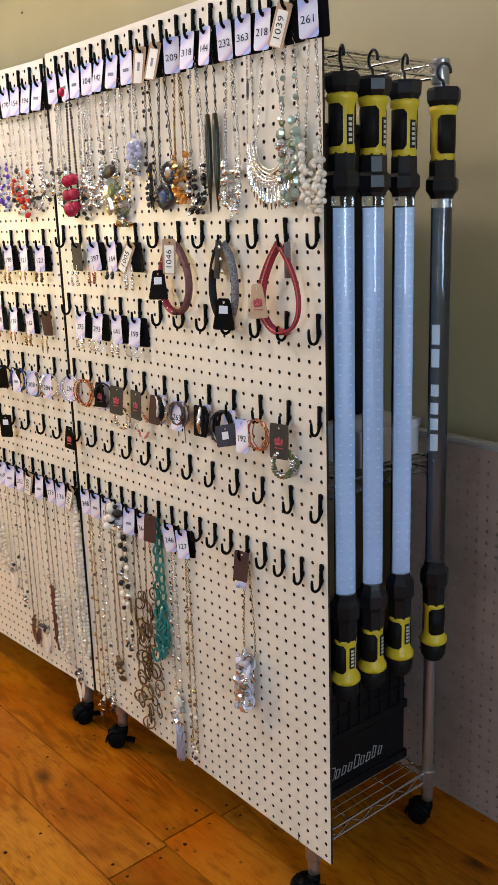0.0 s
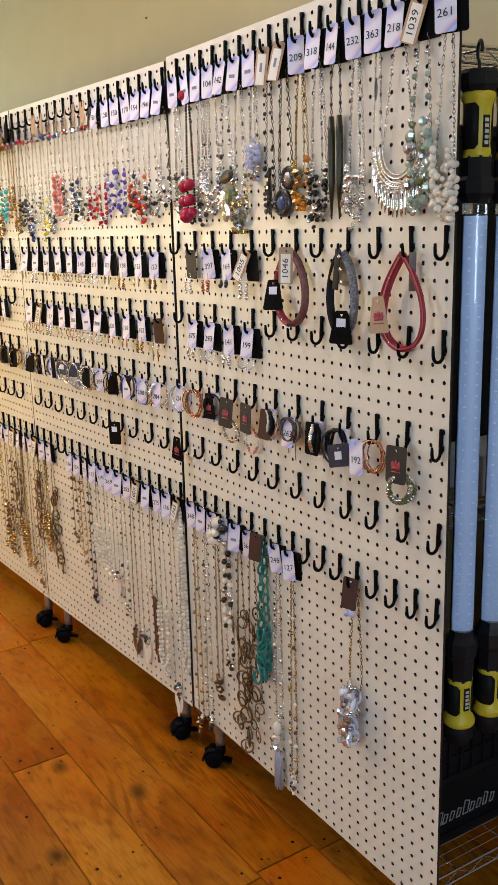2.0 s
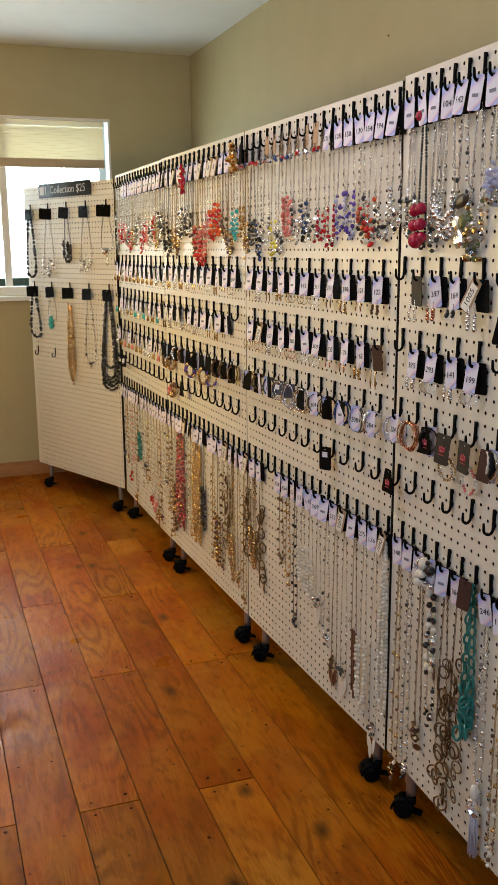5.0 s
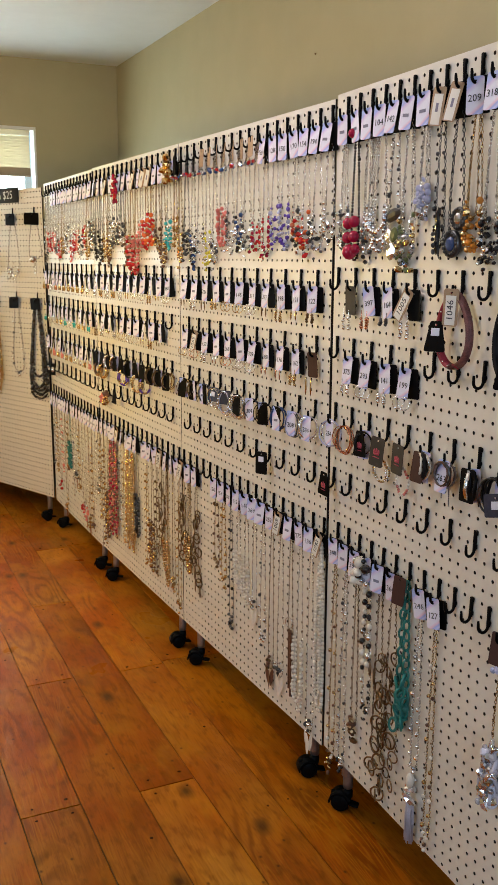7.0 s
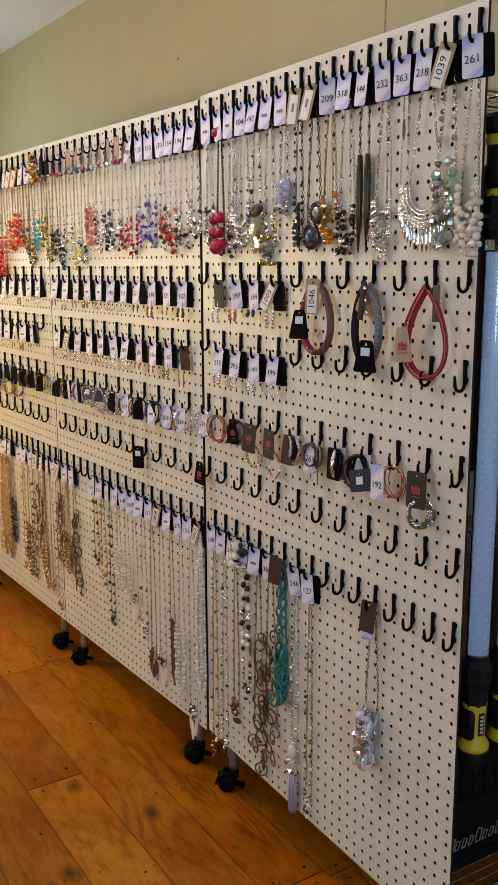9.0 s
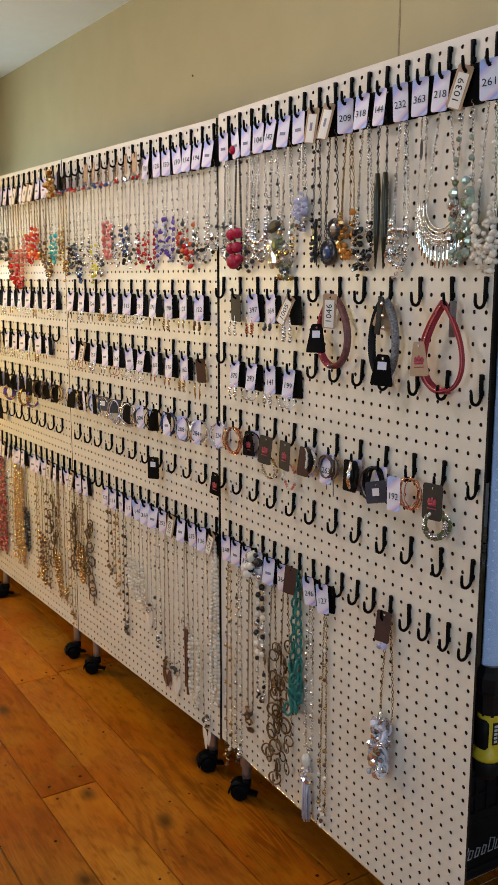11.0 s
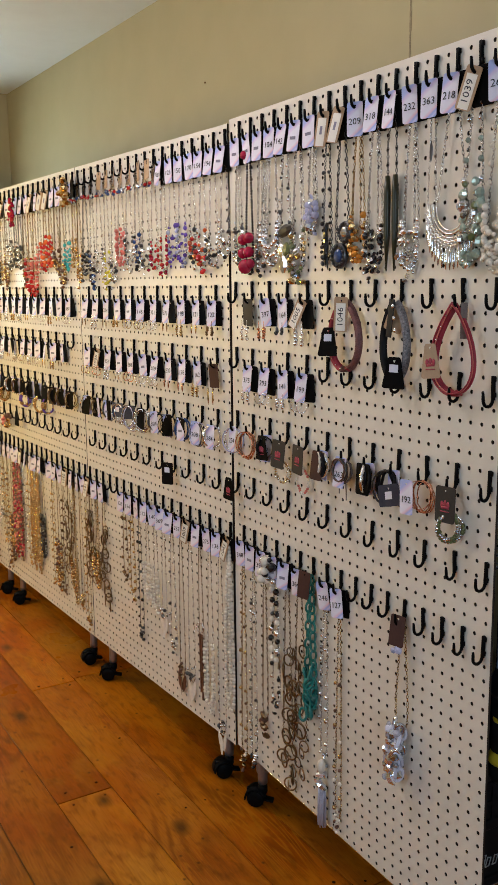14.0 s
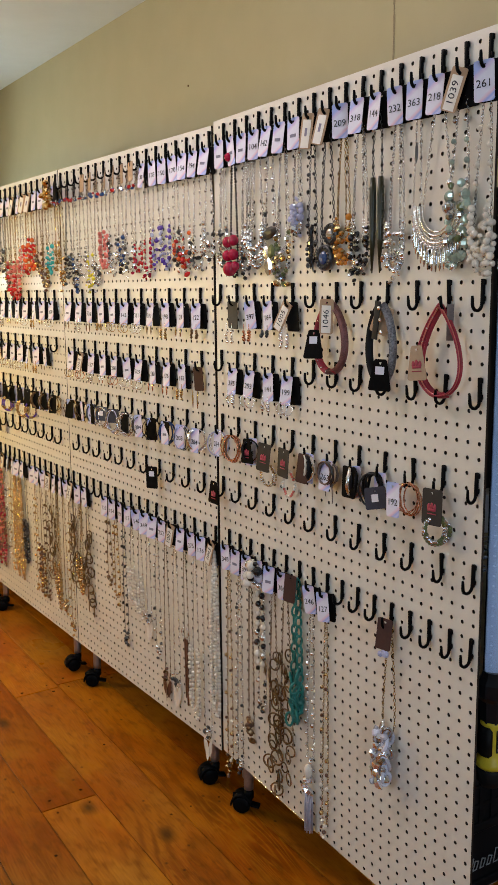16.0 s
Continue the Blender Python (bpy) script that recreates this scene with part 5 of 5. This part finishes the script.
row_c = [([M_SILVER], "284", "", 2), ([M_GUN, M_LILAC], "208", "", 4), ([M_BLUE], "~", "black", 2), ([M_STRAP_BLACK], "379", "black", 2), ([M_GUN], "304", "", 2),
         ([M_SILVER, M_CRYSTAL], "", "black", 6), ([M_SILVER, M_LILAC, M_CRYSTAL], "", "slate", 6), ([M_SILVER], "", "navy", 5), ([M_GUN], "~", "black", 2), ([M_BRASS], "~", "black", 2), ([M_GOLD], "~", "black", 2)]
for c, (mats, t, h, n) in zip(A2, row_c):
    bracelet(1, c, C, mats, t, h, n, rnd.uniform(0.033, 0.038) if n > 3 else rnd.uniform(0.026, 0.031), 0.0018 if n > 3 else 0.0024, sticker=h == "navy", turn=(0, 45) if n > 3 else (20, 75), tag_out=0.026)
low = item("necklace_card", 1, 11, D, "small black card with a pale sticker on a hook", "card")
card(low, "black", out=0.028, z=-0.02, sticker=True)
row_e = [("pearl", "K1043", 0.50, "strand"), ("silver", "136", 0.585, "leaf"), ("pearl", "275", 0.55, "low"), ("brass", "~", 0.46, "bar"), ("silver", "K1009", 0.50, "leaf"), ("brass", "252", 0.50, "leaf"), ("silver", "~", 0.44, "scatter"),
         ("silver", "369", 0.36, "leaf"), ("pearl", "140", 0.36, "low"), ("pearl", "112", 0.33, "low"), ("black", "177", 0.46, "scatter"), ("gold", "154", 0.34, "scatter"), ("brass", "126", 0.30, "scatter"), None,
         None, ("brass", "~", 0.44, "rings"), ("gold", "~", 0.40, "multi"), ("brass", "K1041", 0.38, "rings")]
for c, e in zip(T2, row_e):
    if e:
        necklace(1, c, E, e[0], e[2], e[1], e[3], rnd.uniform(0.022, 0.034))

TAG_TURN[:] = [3, 9]
for row, cols in ((T, T2), (A, A2), (B, A2), (C, A2), (D, A2), (E, T2)):
    hooks(2, row, cols)
row_t = ["gold", "aqua", "brown", "brown", "redorange", "redorange", "coral", "red", "red", "brown", "gun", "gun", "silver", "brown", "gold", "black", "black", "silver"]
for i, (c, lk) in enumerate(zip(T2, row_t)):
    necklace(2, c, T, lk, 0.38 if lk == "red" else rnd.uniform(0.27, 0.35), rnd.choice(("~", "~", "K~")), "low" if lk in ("redorange", "red", "gun", "silver") else "bib", rnd.uniform(0.028, 0.046))
tassel = item("tassel_necklace", 2, 20, T, "crimson bead tassel hanging by the tags", "necklace", "necklaces on the pegboards")
cluster(tassel, (0, 0.034, -0.085), (0.008, 0.028), [M_CRIMSON, M_RED], 0.0052, 60, BALL, "tassel")
gold_cuff = item("scrunched_necklace", 2, 0, T, "crumpled gold ribbon necklace on the first hook", "necklace", "necklaces on the pegboards")
cluster(gold_cuff, (0, 0.03, -0.060), (0.012, 0.020), [M_GOLD], 0.010, 30, CUT, "ribbon")
for i, c in enumerate(A2):
    earrings(2, c, A, "380" if i == 0 else "~", rnd.choice((M_SILVER, M_GOLD, M_GOLD)), rnd.uniform(0.014, 0.028), rnd.choice(("hoop", "drop", "drop", "leaf")))
    if i:
        earrings(2, c, B, "~", rnd.choice((M_SILVER, M_GOLD, M_BRASS)), rnd.uniform(0.014, 0.03), rnd.choice(("hoop", "drop", "leaf", "drop", "leaf")))
    mats = rnd.choice(([M_GOLD], [M_GOLD, M_BROWN], [M_PURPLE, M_GOLD], [M_BRASS], [M_STRAP_BLACK], [M_SILVER]))
    bracelet(2, c, C, mats, "~" if i % 3 else "", rnd.choice(("black", "square", "black")), rnd.choice((2, 3)), rnd.uniform(0.026, 0.032), 0.0028, rnd.random() < 0.5)
cluster(item("beaded_cluster", 2, 29, D, "pink and gold bead cluster on a hook", "necklace"), (0, 0.02, -0.06), (0.024, 0.012), [M_CORAL, M_GOLD, M_BROWN], 0.009, 20, BALL, "bead_cluster")
dk = item("necklace_card", 2, 23, D, "black necklace card on a hook", "card")
card(dk, "square", out=0.03, z=-0.014)
row_e = [("gold", "scatter"), ("gold", "drop"), ("gold", "multi"), ("brass", "rings"), ("brass", "scatter"), ("brown", "lower"), ("gold", "scatter"), None, ("black", "lower"), ("gold", "mass"), ("gold", "mass"),
         ("gold", "scatter"), ("silver", "scatter"), ("darkred", "mass"), ("darkred", "mass"), ("brown", "lower"), ("brown", "scatter"), ("gold", "scatter")]
for i, (c, e) in enumerate(zip(T2, row_e)):
    if e:
        necklace(2, c, E, e[0], 0.50 if e[1] == "mass" else rnd.uniform(0.40, 0.56), "K1060" if i == 3 else ("K~" if i == 12 else "~"), e[1], rnd.uniform(0.022, 0.032))

# ---- fourth board, farther away ----
far = Soup()
T4, A4 = range(0, 31, 2), range(1, 32, 3)
for row, cols in ((T, T4), (A, A4), (B, A4), (C, A4), (D, A4), (E, T4)):
    hooks(3, row, cols, far)
solid("far_hooks", far, M_BLACK, "black plastic J hooks in the far pegboard", "hook", kind="stuff", smooth=True)
for i, c in enumerate(T4):
    lk = ("silver", "gold", "pink", "silver", "coral", "redcrystal", "pink", "silver")[i % 8]
    necklace(3, c, T, lk, rnd.uniform(0.26, 0.34), "~" if i < 13 else "", "bib", rnd.uniform(0.03, 0.045))
for i, c in enumerate(A4):
    earrings(3, c, A, "~", rnd.choice((M_SILVER, M_GOLD, M_COPPER)), 0.02, "drop")
    earrings(3, c, B, "~", rnd.choice((M_SILVER, M_AQUA, M_GOLD)), 0.02, "drop")
    earrings(3, c, C, "~", rnd.choice((M_SILVER, M_CORAL, M_GOLD)), 0.024, "drop")
for c in (25, 28):
    d = item("necklace_card", 3, c, D, "black card with a round silver brooch", "card")
    card(d, "square", out=0.03, z=-0.012, yaw=15)
    cluster(d, (0, 0.034, -0.035), (0.003, 0.004), [M_PEARL, M_CRYSTAL], 0.009, 4, BIG_BALL, "brooch")
for i, c in enumerate(T4):
    lk = "teal" if i == 9 else ("pink", "gold", "silver", "silver", "pearl", "brown", "gold", "coral")[(i + 3) % 8]
    necklace(3, c, E, lk, rnd.uniform(0.34, 0.54), "~", "lower" if lk == "teal" else rnd.choice(("scatter", "drop")), rnd.uniform(0.02, 0.03))

# ---- the board at the end ----
END = [(c, r) for r in (56, 40) for c in (2, 9, 16, 23, 30)] + [(23, 26), (30, 26)]
for c, r in END:
    hooks(4, r, (c,))
for (c, r), lk, drop, style in zip(END, ("crystal", "crystal", "black", "crystal", "black", "black", "silver", "gold", "aqua", "black"),
                                   (0.24, 0.32, 0.30, 0.35, 0.38, 0.50, 0.40, 0.53, 0.20, 0.30), ("drop", "bib", "lower", "bib", "strand", "strand", "scatter", "mass", "drop", "strand")):
    n = necklace(4, c, r, lk, drop, "", style, 0.13 if (c, r) == (2, 40) else (0.035 if lk == "gold" else rnd.uniform(0.06, 0.10)), holder=("wide", 0.02))
    if (c, r) == (2, 40):
        for w, d in ((0.10, 0.46), (0.12, 0.48), (0.08, 0.41), (0.135, 0.52)):
            beads(n, loop_path(d, w, out1=0.012), [M_JET, M_JET, M_GUN], 0.0062, (0.02, 0.98))


def sign():
    """Small black card on the top edge with pale writing."""
    m = peg(4, 16.2, 58.6) @ pose(0, 0.006, 0)
    w = thing("sign", m, "small black sign with pale writing on the pegboard", "sign")
    part("plate", Soup().add(soft_box(-0.245, 0.245, 0, 0.004, -0.036, 0.036, 0.0015)), shader("blackboard", (0.012, 0.014, 0.016), 0.5, vary=0.2, scale=20), w)
    pale = shader("chalk_white", (0.62, 0.64, 0.64), 0.8)
    t = part("writing", text_mesh("Collection $25", 0.055, pale), None, w)
    t.matrix_local = pose(-0.035, 0.005, 0.0) @ FACE
    part("writing", Soup().add(box(0.165, 0.178, 0.0045, 0.005, -0.02, 0.02)).add(box(0.19, 0.23, 0.0045, 0.005, -0.02, 0.02)), pale, w, smooth=False)


sign()

# ---- what stands in the racks, with added dark filler bins ----
M_STORE = shader("dark_storage_plastic", (0.008, 0.008, 0.009), 0.5, spec=0.2, vary=0.4, scale=12)


# unseen bins added behind the boards to block light through holes and gaps
def bin_(k, x0, x1, z, h, y0=-0.045, y1=-0.305, mat=None, label="dark filler bin added on a wire shelf to keep the rack dark"):
    zb = BOARDS[k][2]
    b = thing("filler_bin", board_frame(k) @ pose((x0 + x1) / 2, 0, z - zb + 0.006), label, "storage bin", "bins in the racks")
    w = (x1 - x0) / 2
    part("body", Soup().add(soft_box(-w, w, y1, y0, 0, h - 0.02, 0.008)), mat or M_STORE, b)
    part("lid", Soup().add(soft_box(-w - 0.004, w + 0.004, y1 - 0.004, y0 + 0.004, h - 0.02, h, 0.005)), mat or M_STORE, b)


for k in range(1, 5):
    L = math.hypot(BOARDS[k][1][0] - BOARDS[k][0][0], BOARDS[k][1][1] - BOARDS[k][0][1])
    for z, h in ((0.168, 0.60), (0.825, 0.62)):
        bin_(k, 0.03, L / 2 - 0.006, z, h), bin_(k, L / 2 + 0.006, L - 0.03, z, h)
bin_(0, 0.50, 0.86, 0.129, 0.66, y1=-0.365), bin_(0, 0.225, 0.54, 0.849, 0.64, y1=-0.368), bin_(0, 0.56, 0.86, 0.849, 0.62, y1=-0.368)


def crate():
    """Black milk crate with a rim, ribs and lattice, and a pale maker's mark as plain bars."""
    m = board_frame(0) @ pose(0.312, -0.232, 0.129 - BOARDS[0][2] + 0.006)
    c = thing("milk_crate", m, "black plastic milk crate on the bottom wire shelf", "crate")
    w, d, h = 0.165, 0.14, 0.30
    for x0, x1, y0, y1 in ((-w, -w + 0.004, -d, d), (w - 0.004, w, -d, d), (-w + 0.004, w - 0.004, -d, -d + 0.004), (-w + 0.004, w - 0.004, d - 0.004, d)):
        part("side_panel", Soup().add(box(x0, x1, y0, y1, 0.006, 0.285)), M_STORE, c, smooth=False)
    part("base", Soup().add(box(-w, w, -d, d, 0, 0.006)), M_STORE, c, smooth=False)
    r = Soup()
    for z0, z1 in ((0.0, 0.02), (0.125, 0.145), (h - 0.03, h)):
        for x0, x1, y0, y1 in ((-w - 0.006, -w + 0.006, -d - 0.006, d + 0.006), (w - 0.006, w + 0.006, -d - 0.006, d + 0.006), (-w, w, -d - 0.006, -d + 0.006), (-w, w, d - 0.006, d + 0.006)):
            r.add(soft_box(x0, x1, y0, y1, z0, z1, 0.002))
    part("rim", r, M_STORE, c)
    l = Soup()
    for i in range(9):
        y = -d + 2 * d * (i + 0.5) / 9
        for x in (-w, w):
            l.add(box(x - 0.004, x + 0.004, y - 0.004, y + 0.004, 0.14, h - 0.02))
    for i in range(11):
        x = -w + 2 * w * (i + 0.5) / 11
        for y in (-d, d):
            l.add(box(x - 0.004, x + 0.004, y - 0.004, y + 0.004, 0.14, h - 0.02))
    for z in (0.18, 0.22):
        for x in (-w, w):
            l.add(box(x - 0.003, x + 0.003, -d, d, z - 0.004, z + 0.004))
    part("lattice", l, M_STORE, c, smooth=False)
    k = Soup()
    for i, (wd, hh) in enumerate(((0.020, 0.030), (0.013, 0.020), (0.013, 0.020), (0.012, 0.020), (0.018, 0.030), (0.013, 0.020), (0.013, 0.020), (0.012, 0.028), (0.012, 0.020))):
        y = 0.098 - 0.0185 * i
        k.add(tube([(-w - 0.0045, y, 0.045), (-w - 0.0045, y - 0.006, 0.045 + hh)], 0.0013, 4)).add(tube([(-w - 0.0045, y - wd * 0.7, 0.045), (-w - 0.0045, y - wd * 0.7 - 0.006, 0.045 + hh * 0.9)], 0.0013, 4))
        k.add(tube([(-w - 0.0045, y, 0.045), (-w - 0.0045, y - wd * 0.7, 0.046)], 0.0013, 4)).add(tube([(-w - 0.0045, y - 0.006, 0.045 + hh), (-w - 0.0045, y - wd * 0.7 - 0.005, 0.044 + hh * 0.9)], 0.0013, 4))
    part("mark", k, shader("pale_moulded_mark", (0.30, 0.31, 0.32), 0.6), c, "pale grey maker's mark")


crate()

M_YEL = shader("yellow_plastic", (0.74, 0.58, 0.035), 0.42, vary=0.12, scale=40)
M_LED = shader("pale_led_strip", (0.52, 0.585, 0.73), 0.3, vary=0.05, scale=20)
M_LED_DOT = shader("lamp_dot", (0.72, 0.78, 0.88), 0.3)
M_CLEAR = shader("clear_tube", (0.94, 0.96, 1.0), 0.03, transmission=1.0, ior=1.46, spec=1.0)


def octo(profile, sides=8):
    return lathe(profile, sides)


def work_light(x, z_top, spin, twist=0, y=0.050):
    """A long rechargeable work light that hangs by its hook: two yellow and black grips and a clear tube with a strip of lamps."""
    o = thing("work_light", pose(x, y, z_top, 0, 0, spin) @ Matrix.Diagonal((0.97, 0.97, 1.043, 1)), "black and yellow work light with a clear tube, hung up", "work light", "work lights on the rack's end")
    part("top_cap", Soup().add(octo([(0.012, 0.0), (0.029, -0.001), (0.032, -0.006), (0.031, -0.022), (0.024, -0.032)])), M_TOOL, o, "black octagonal cap", smooth=False)
    for name, z in (("upper_grip", -0.030), ("lower_grip", -0.962)):
        g = part(name, Soup().add(lathe([(0.0235, 0.0), (0.0265, -0.003), (0.0265, -0.010), (0.0228, -0.015), (0.0215, -0.05), (0.0215, -0.084), (0.0235, -0.090)] if z > -0.5 else
                                        [(0.0230, 0.013), (0.0215, 0.006), (0.0215, -0.045), (0.0245, -0.055), (0.029, -0.062), (0.029, -0.069), (0.024, -0.074)], 20), at(0, 0, z)), M_YEL, o, "yellow grip")
        pan = Soup()
        z0, z1 = (z - 0.079, z - 0.016) if z > -0.5 else (z - 0.050, z + 0.004)
        for a0, a1 in ((-38, 78), (142, 258)):
            V, F = [], []
            for i, a in enumerate(np.linspace(a0, a1, 9)):
                cut = 0.006 if i in (0, 8) else 0.0
                for zz in (z0 + cut, z1 - cut):
                    V.append((0.0232 * math.cos(radians(a)), 0.0232 * math.sin(radians(a)), zz))
            F = [(2 * i, 2 * i + 2, 2 * i + 3, 2 * i + 1) for i in range(8)]
            n = len(V)
            V += [(vx * 0.88, vy * 0.88, vz) for vx, vy, vz in V]
            F += [(2 * i, n + 2 * i, n + 2 * i + 2, 2 * i + 2) for i in range(8)] + [(2 * i + 1, 2 * i + 3, n + 2 * i + 3, n + 2 * i + 1) for i in range(8)]
            F += [(0, 1, n + 1, n), (16, n + 16, n + 17, 17)]
            pan.add((np.array(V), F))
        part("grip_panel", pan, M_RUBBER, g, "black rubber panel")
        lab = Soup()
        zc, hl = (z - 0.055, 0.022) if z > -0.5 else (z - 0.020, 0.020)
        lab.add(box(-0.0055, 0.0055, 0.0212, 0.0232, zc - hl, zc + hl), at(0, 0, 0, 1, 0, 0, 20))
        lb = part("label_plate", lab, M_TOOL, g, smooth=False)
        bars = Soup()
        for i in range(5):
            zz = zc - hl * 0.7 + hl * 1.4 * i / 4
            bars.add(box(-0.0034, 0.0034, 0.0232, 0.0238, zz - hl * 0.11, zz + hl * 0.11), at(0, 0, 0, 1, 0, 0, 20))
        part("print", bars, shader("silver_print", (0.6, 0.6, 0.58), 0.5), g, smooth=False)
    col = Soup().add(octo([(0.0235, -0.118), (0.025, -0.123), (0.025, -0.146), (0.031, -0.152), (0.031, -0.170), (0.024, -0.178), (0.022, -0.184)]))
    part("upper_collar", col, M_TOOL, o, smooth=False)
    col = Soup().add(octo([(0.021, -0.862), (0.023, -0.872), (0.030, -0.882), (0.030, -0.905), (0.025, -0.914), (0.0235, -0.951)]))
    part("lower_collar", col, M_TOOL, o, smooth=False)
    tb = Soup().add(tube([(0, 0, -0.180), (0, 0, -0.872)], 0.0200, 24)).add(tube([(0, 0, -0.872), (0, 0, -0.180)], 0.0188, 24))
    t = part("tube", tb, M_CLEAR, o, "clear plastic tube")
    t.visible_shadow = False
    st = Soup().add(box(-0.0165, 0.0165, 0.001, 0.004, -0.862, -0.202))
    st.add(box(-0.0168, 0.0168, -0.006, 0.0009, -0.866, -0.199), None, 1)
    for i in range(38):
        for sx in (-0.006, 0.006):
            st.add(box(sx - 0.0014, sx + 0.0014, 0.004, 0.0052, -0.85 + 0.0172 * i, -0.8475 + 0.0172 * i), None, 2)
    for z0, z1 in ((-0.640, -0.608), (-0.600, -0.578), (-0.570, -0.548), (-0.536, -0.514), (-0.482, -0.448), (-0.440, -0.404)):
        st.add(box(-0.012, 0.000, -0.0066, -0.006, z0, z1), None, 3)
    part("led_strip", st, [M_LED, M_TOOL, M_LED_DOT, shader("white_print", (0.66, 0.67, 0.70), 0.6)], o, "pale strip of small lamps", smooth=False).matrix_local = pose(0, 0, 0, 0, 0, twist)
    part("end_cap", Soup().add(lathe([(0.024, -1.034), (0.027, -1.040), (0.026, -1.058), (0.018, -1.070), (0.006, -1.074)], 16)), M_RUBBER, o)
    arc = [(0, 0.0, 0.002)] + [(0, -0.012 * math.sin(a), 0.025 - 0.014 * math.cos(a)) for a in np.linspace(0.2, 4.9, 12)]
    part("hook", Soup().add(tube(arc, 0.0028, 6)), M_TOOL, o, "black hanging hook")


for x, z, spin, twist in ((0.092, 1.549, 150, 0), (0.165, 1.548, 172, -30), (0.244, 1.547, 154, 0), (0.349, 1.542, 232, 84)):
    work_light(x, z, spin, twist)

# white carton behind the lights
bx = thing("white_carton", board_frame(0) @ pose(0.155, -0.275, 0.849 - BOARDS[0][2] + 0.006), "small white cardboard box on the middle shelf", "box")
part("body", Soup().add(soft_box(-0.05, 0.06, -0.085, 0.085, 0, 0.070, 0.002)), shader("white_carton_board", (0.72, 0.72, 0.74), 0.6, vary=0.08, scale=10), bx)
part("lid", Soup().add(soft_box(-0.053, 0.063, -0.088, 0.088, 0.056, 0.074, 0.002)), shader("white_carton_lid", (0.74, 0.74, 0.77), 0.6, vary=0.08, scale=10), bx)
# black disc on the closed face paints the dark inside of a hand hole
part("handle_hole_shade", Soup().add(lathe([(0.014, 0), (0.014, 0.001)], 14), at(-0.0505, 0.052, 0.03, 1, 0, -90, 0)), M_BLACK, bx)

# grey-backed perforated panel that stands against the wall
lean = thing("leaning_pegboard", pose(0.490, -0.95, 0.0, 0, 0, 90), "low grey-brown pegboard panel with a metal edge standing by the wall", "pegboard")
pb = part("panel", pegboard_mesh(1.22, 0.85, 0.0127, 47, 33), None, lean)
pb.data.materials.clear()
for mt in (M_PEG_BACK, M_FIBRE_SHADED):
    pb.data.materials.append(mt)
part("edge_strip", Soup().add(soft_box(0, 1.22, -0.022, 0.004, 0.8505, 0.864, 0.002)), shader("grey_metal", (0.66, 0.66, 0.65), 0.4, 0.5, vary=0.2, scale=20), lean, "grey metal edge strip")

# ---- floor planks ----
M_NAIL = shader("rusted_nail", (0.030, 0.012, 0.006), 0.8, spec=0.05, vary=0.4, scale=60)


def floor():
    pitch, slope = 0.1506, -0.03
    base = solid("floor", Soup().add(box(-ROOM_W, -0.0, -ROOM_L, 0, -0.06, -0.0045)), M_GAP, "worn varnished pine plank floor", "floor", kind="structure", m=ROOM_M)
    inv = ROOM_M.inverted()
    rnd = random.Random(5)
    meshes, nails = {}, Soup()
    head = lathe([(0.0001, 0.0006), (0.0038, 0.0004), (0.0043, -0.0006)], 7)
    for s in range(-26, 8):
        x0 = -0.127 + pitch * (s - 0.5)
        off = 1.758 if s % 2 == 0 else 1.081
        lo = (0.432 if s == 1 else off) - 1.354 * 5 + rnd.uniform(-0.012, 0.012)
        for j in range(9):
            y0, y1 = lo + 1.354 * j, lo + 1.354 * (j + 1)
            mid = (y0 + y1) / 2
            m = pose(x0 + slope * (mid - 1.079), mid, 0, 0, 0, math.degrees(math.atan(-slope)))
            p = inv @ m.translation
            a, b = max(-0.677, -ROOM_L + 0.01 - p.y), min(0.677, -0.005 - p.y)
            if not -ROOM_W + 0.05 < p.x < 0.12 or b - a < 0.05:
                continue
            m = m @ pose(0, (a + b) / 2, 0)
            key = round(b - a, 3)
            if key not in meshes:
                w, l = pitch / 2 - 0.0012, (b - a) / 2 - 0.0015
                meshes[key] = Soup().add(soft_box(-w, w, -l, l, -0.02, 0.0, 0.0009)).mesh("plank", [M_PLANK], False)
            ob = new("plank", meshes[key])
            ob.parent = base
            ob.matrix_parent_inverse = Matrix()
            ob.matrix_local = inv @ m
            for ex in (-0.645, -0.20, 0.22, 0.645) if key > 1.3 else ():
                for sx in (-0.045, 0.043):
                    if rnd.random() < (0.9 if abs(ex) > 0.5 else 0.35):
                        nails.add(head, inv @ m @ at(sx + rnd.uniform(-0.006, 0.006), ex + rnd.uniform(-0.012, 0.012), 0.0, rnd.uniform(0.7, 1.25)))
    nl = part("nail_heads", nails, M_NAIL, base, "dark nail heads")
    tagged(nl, kind="stuff")
    return base


floor()
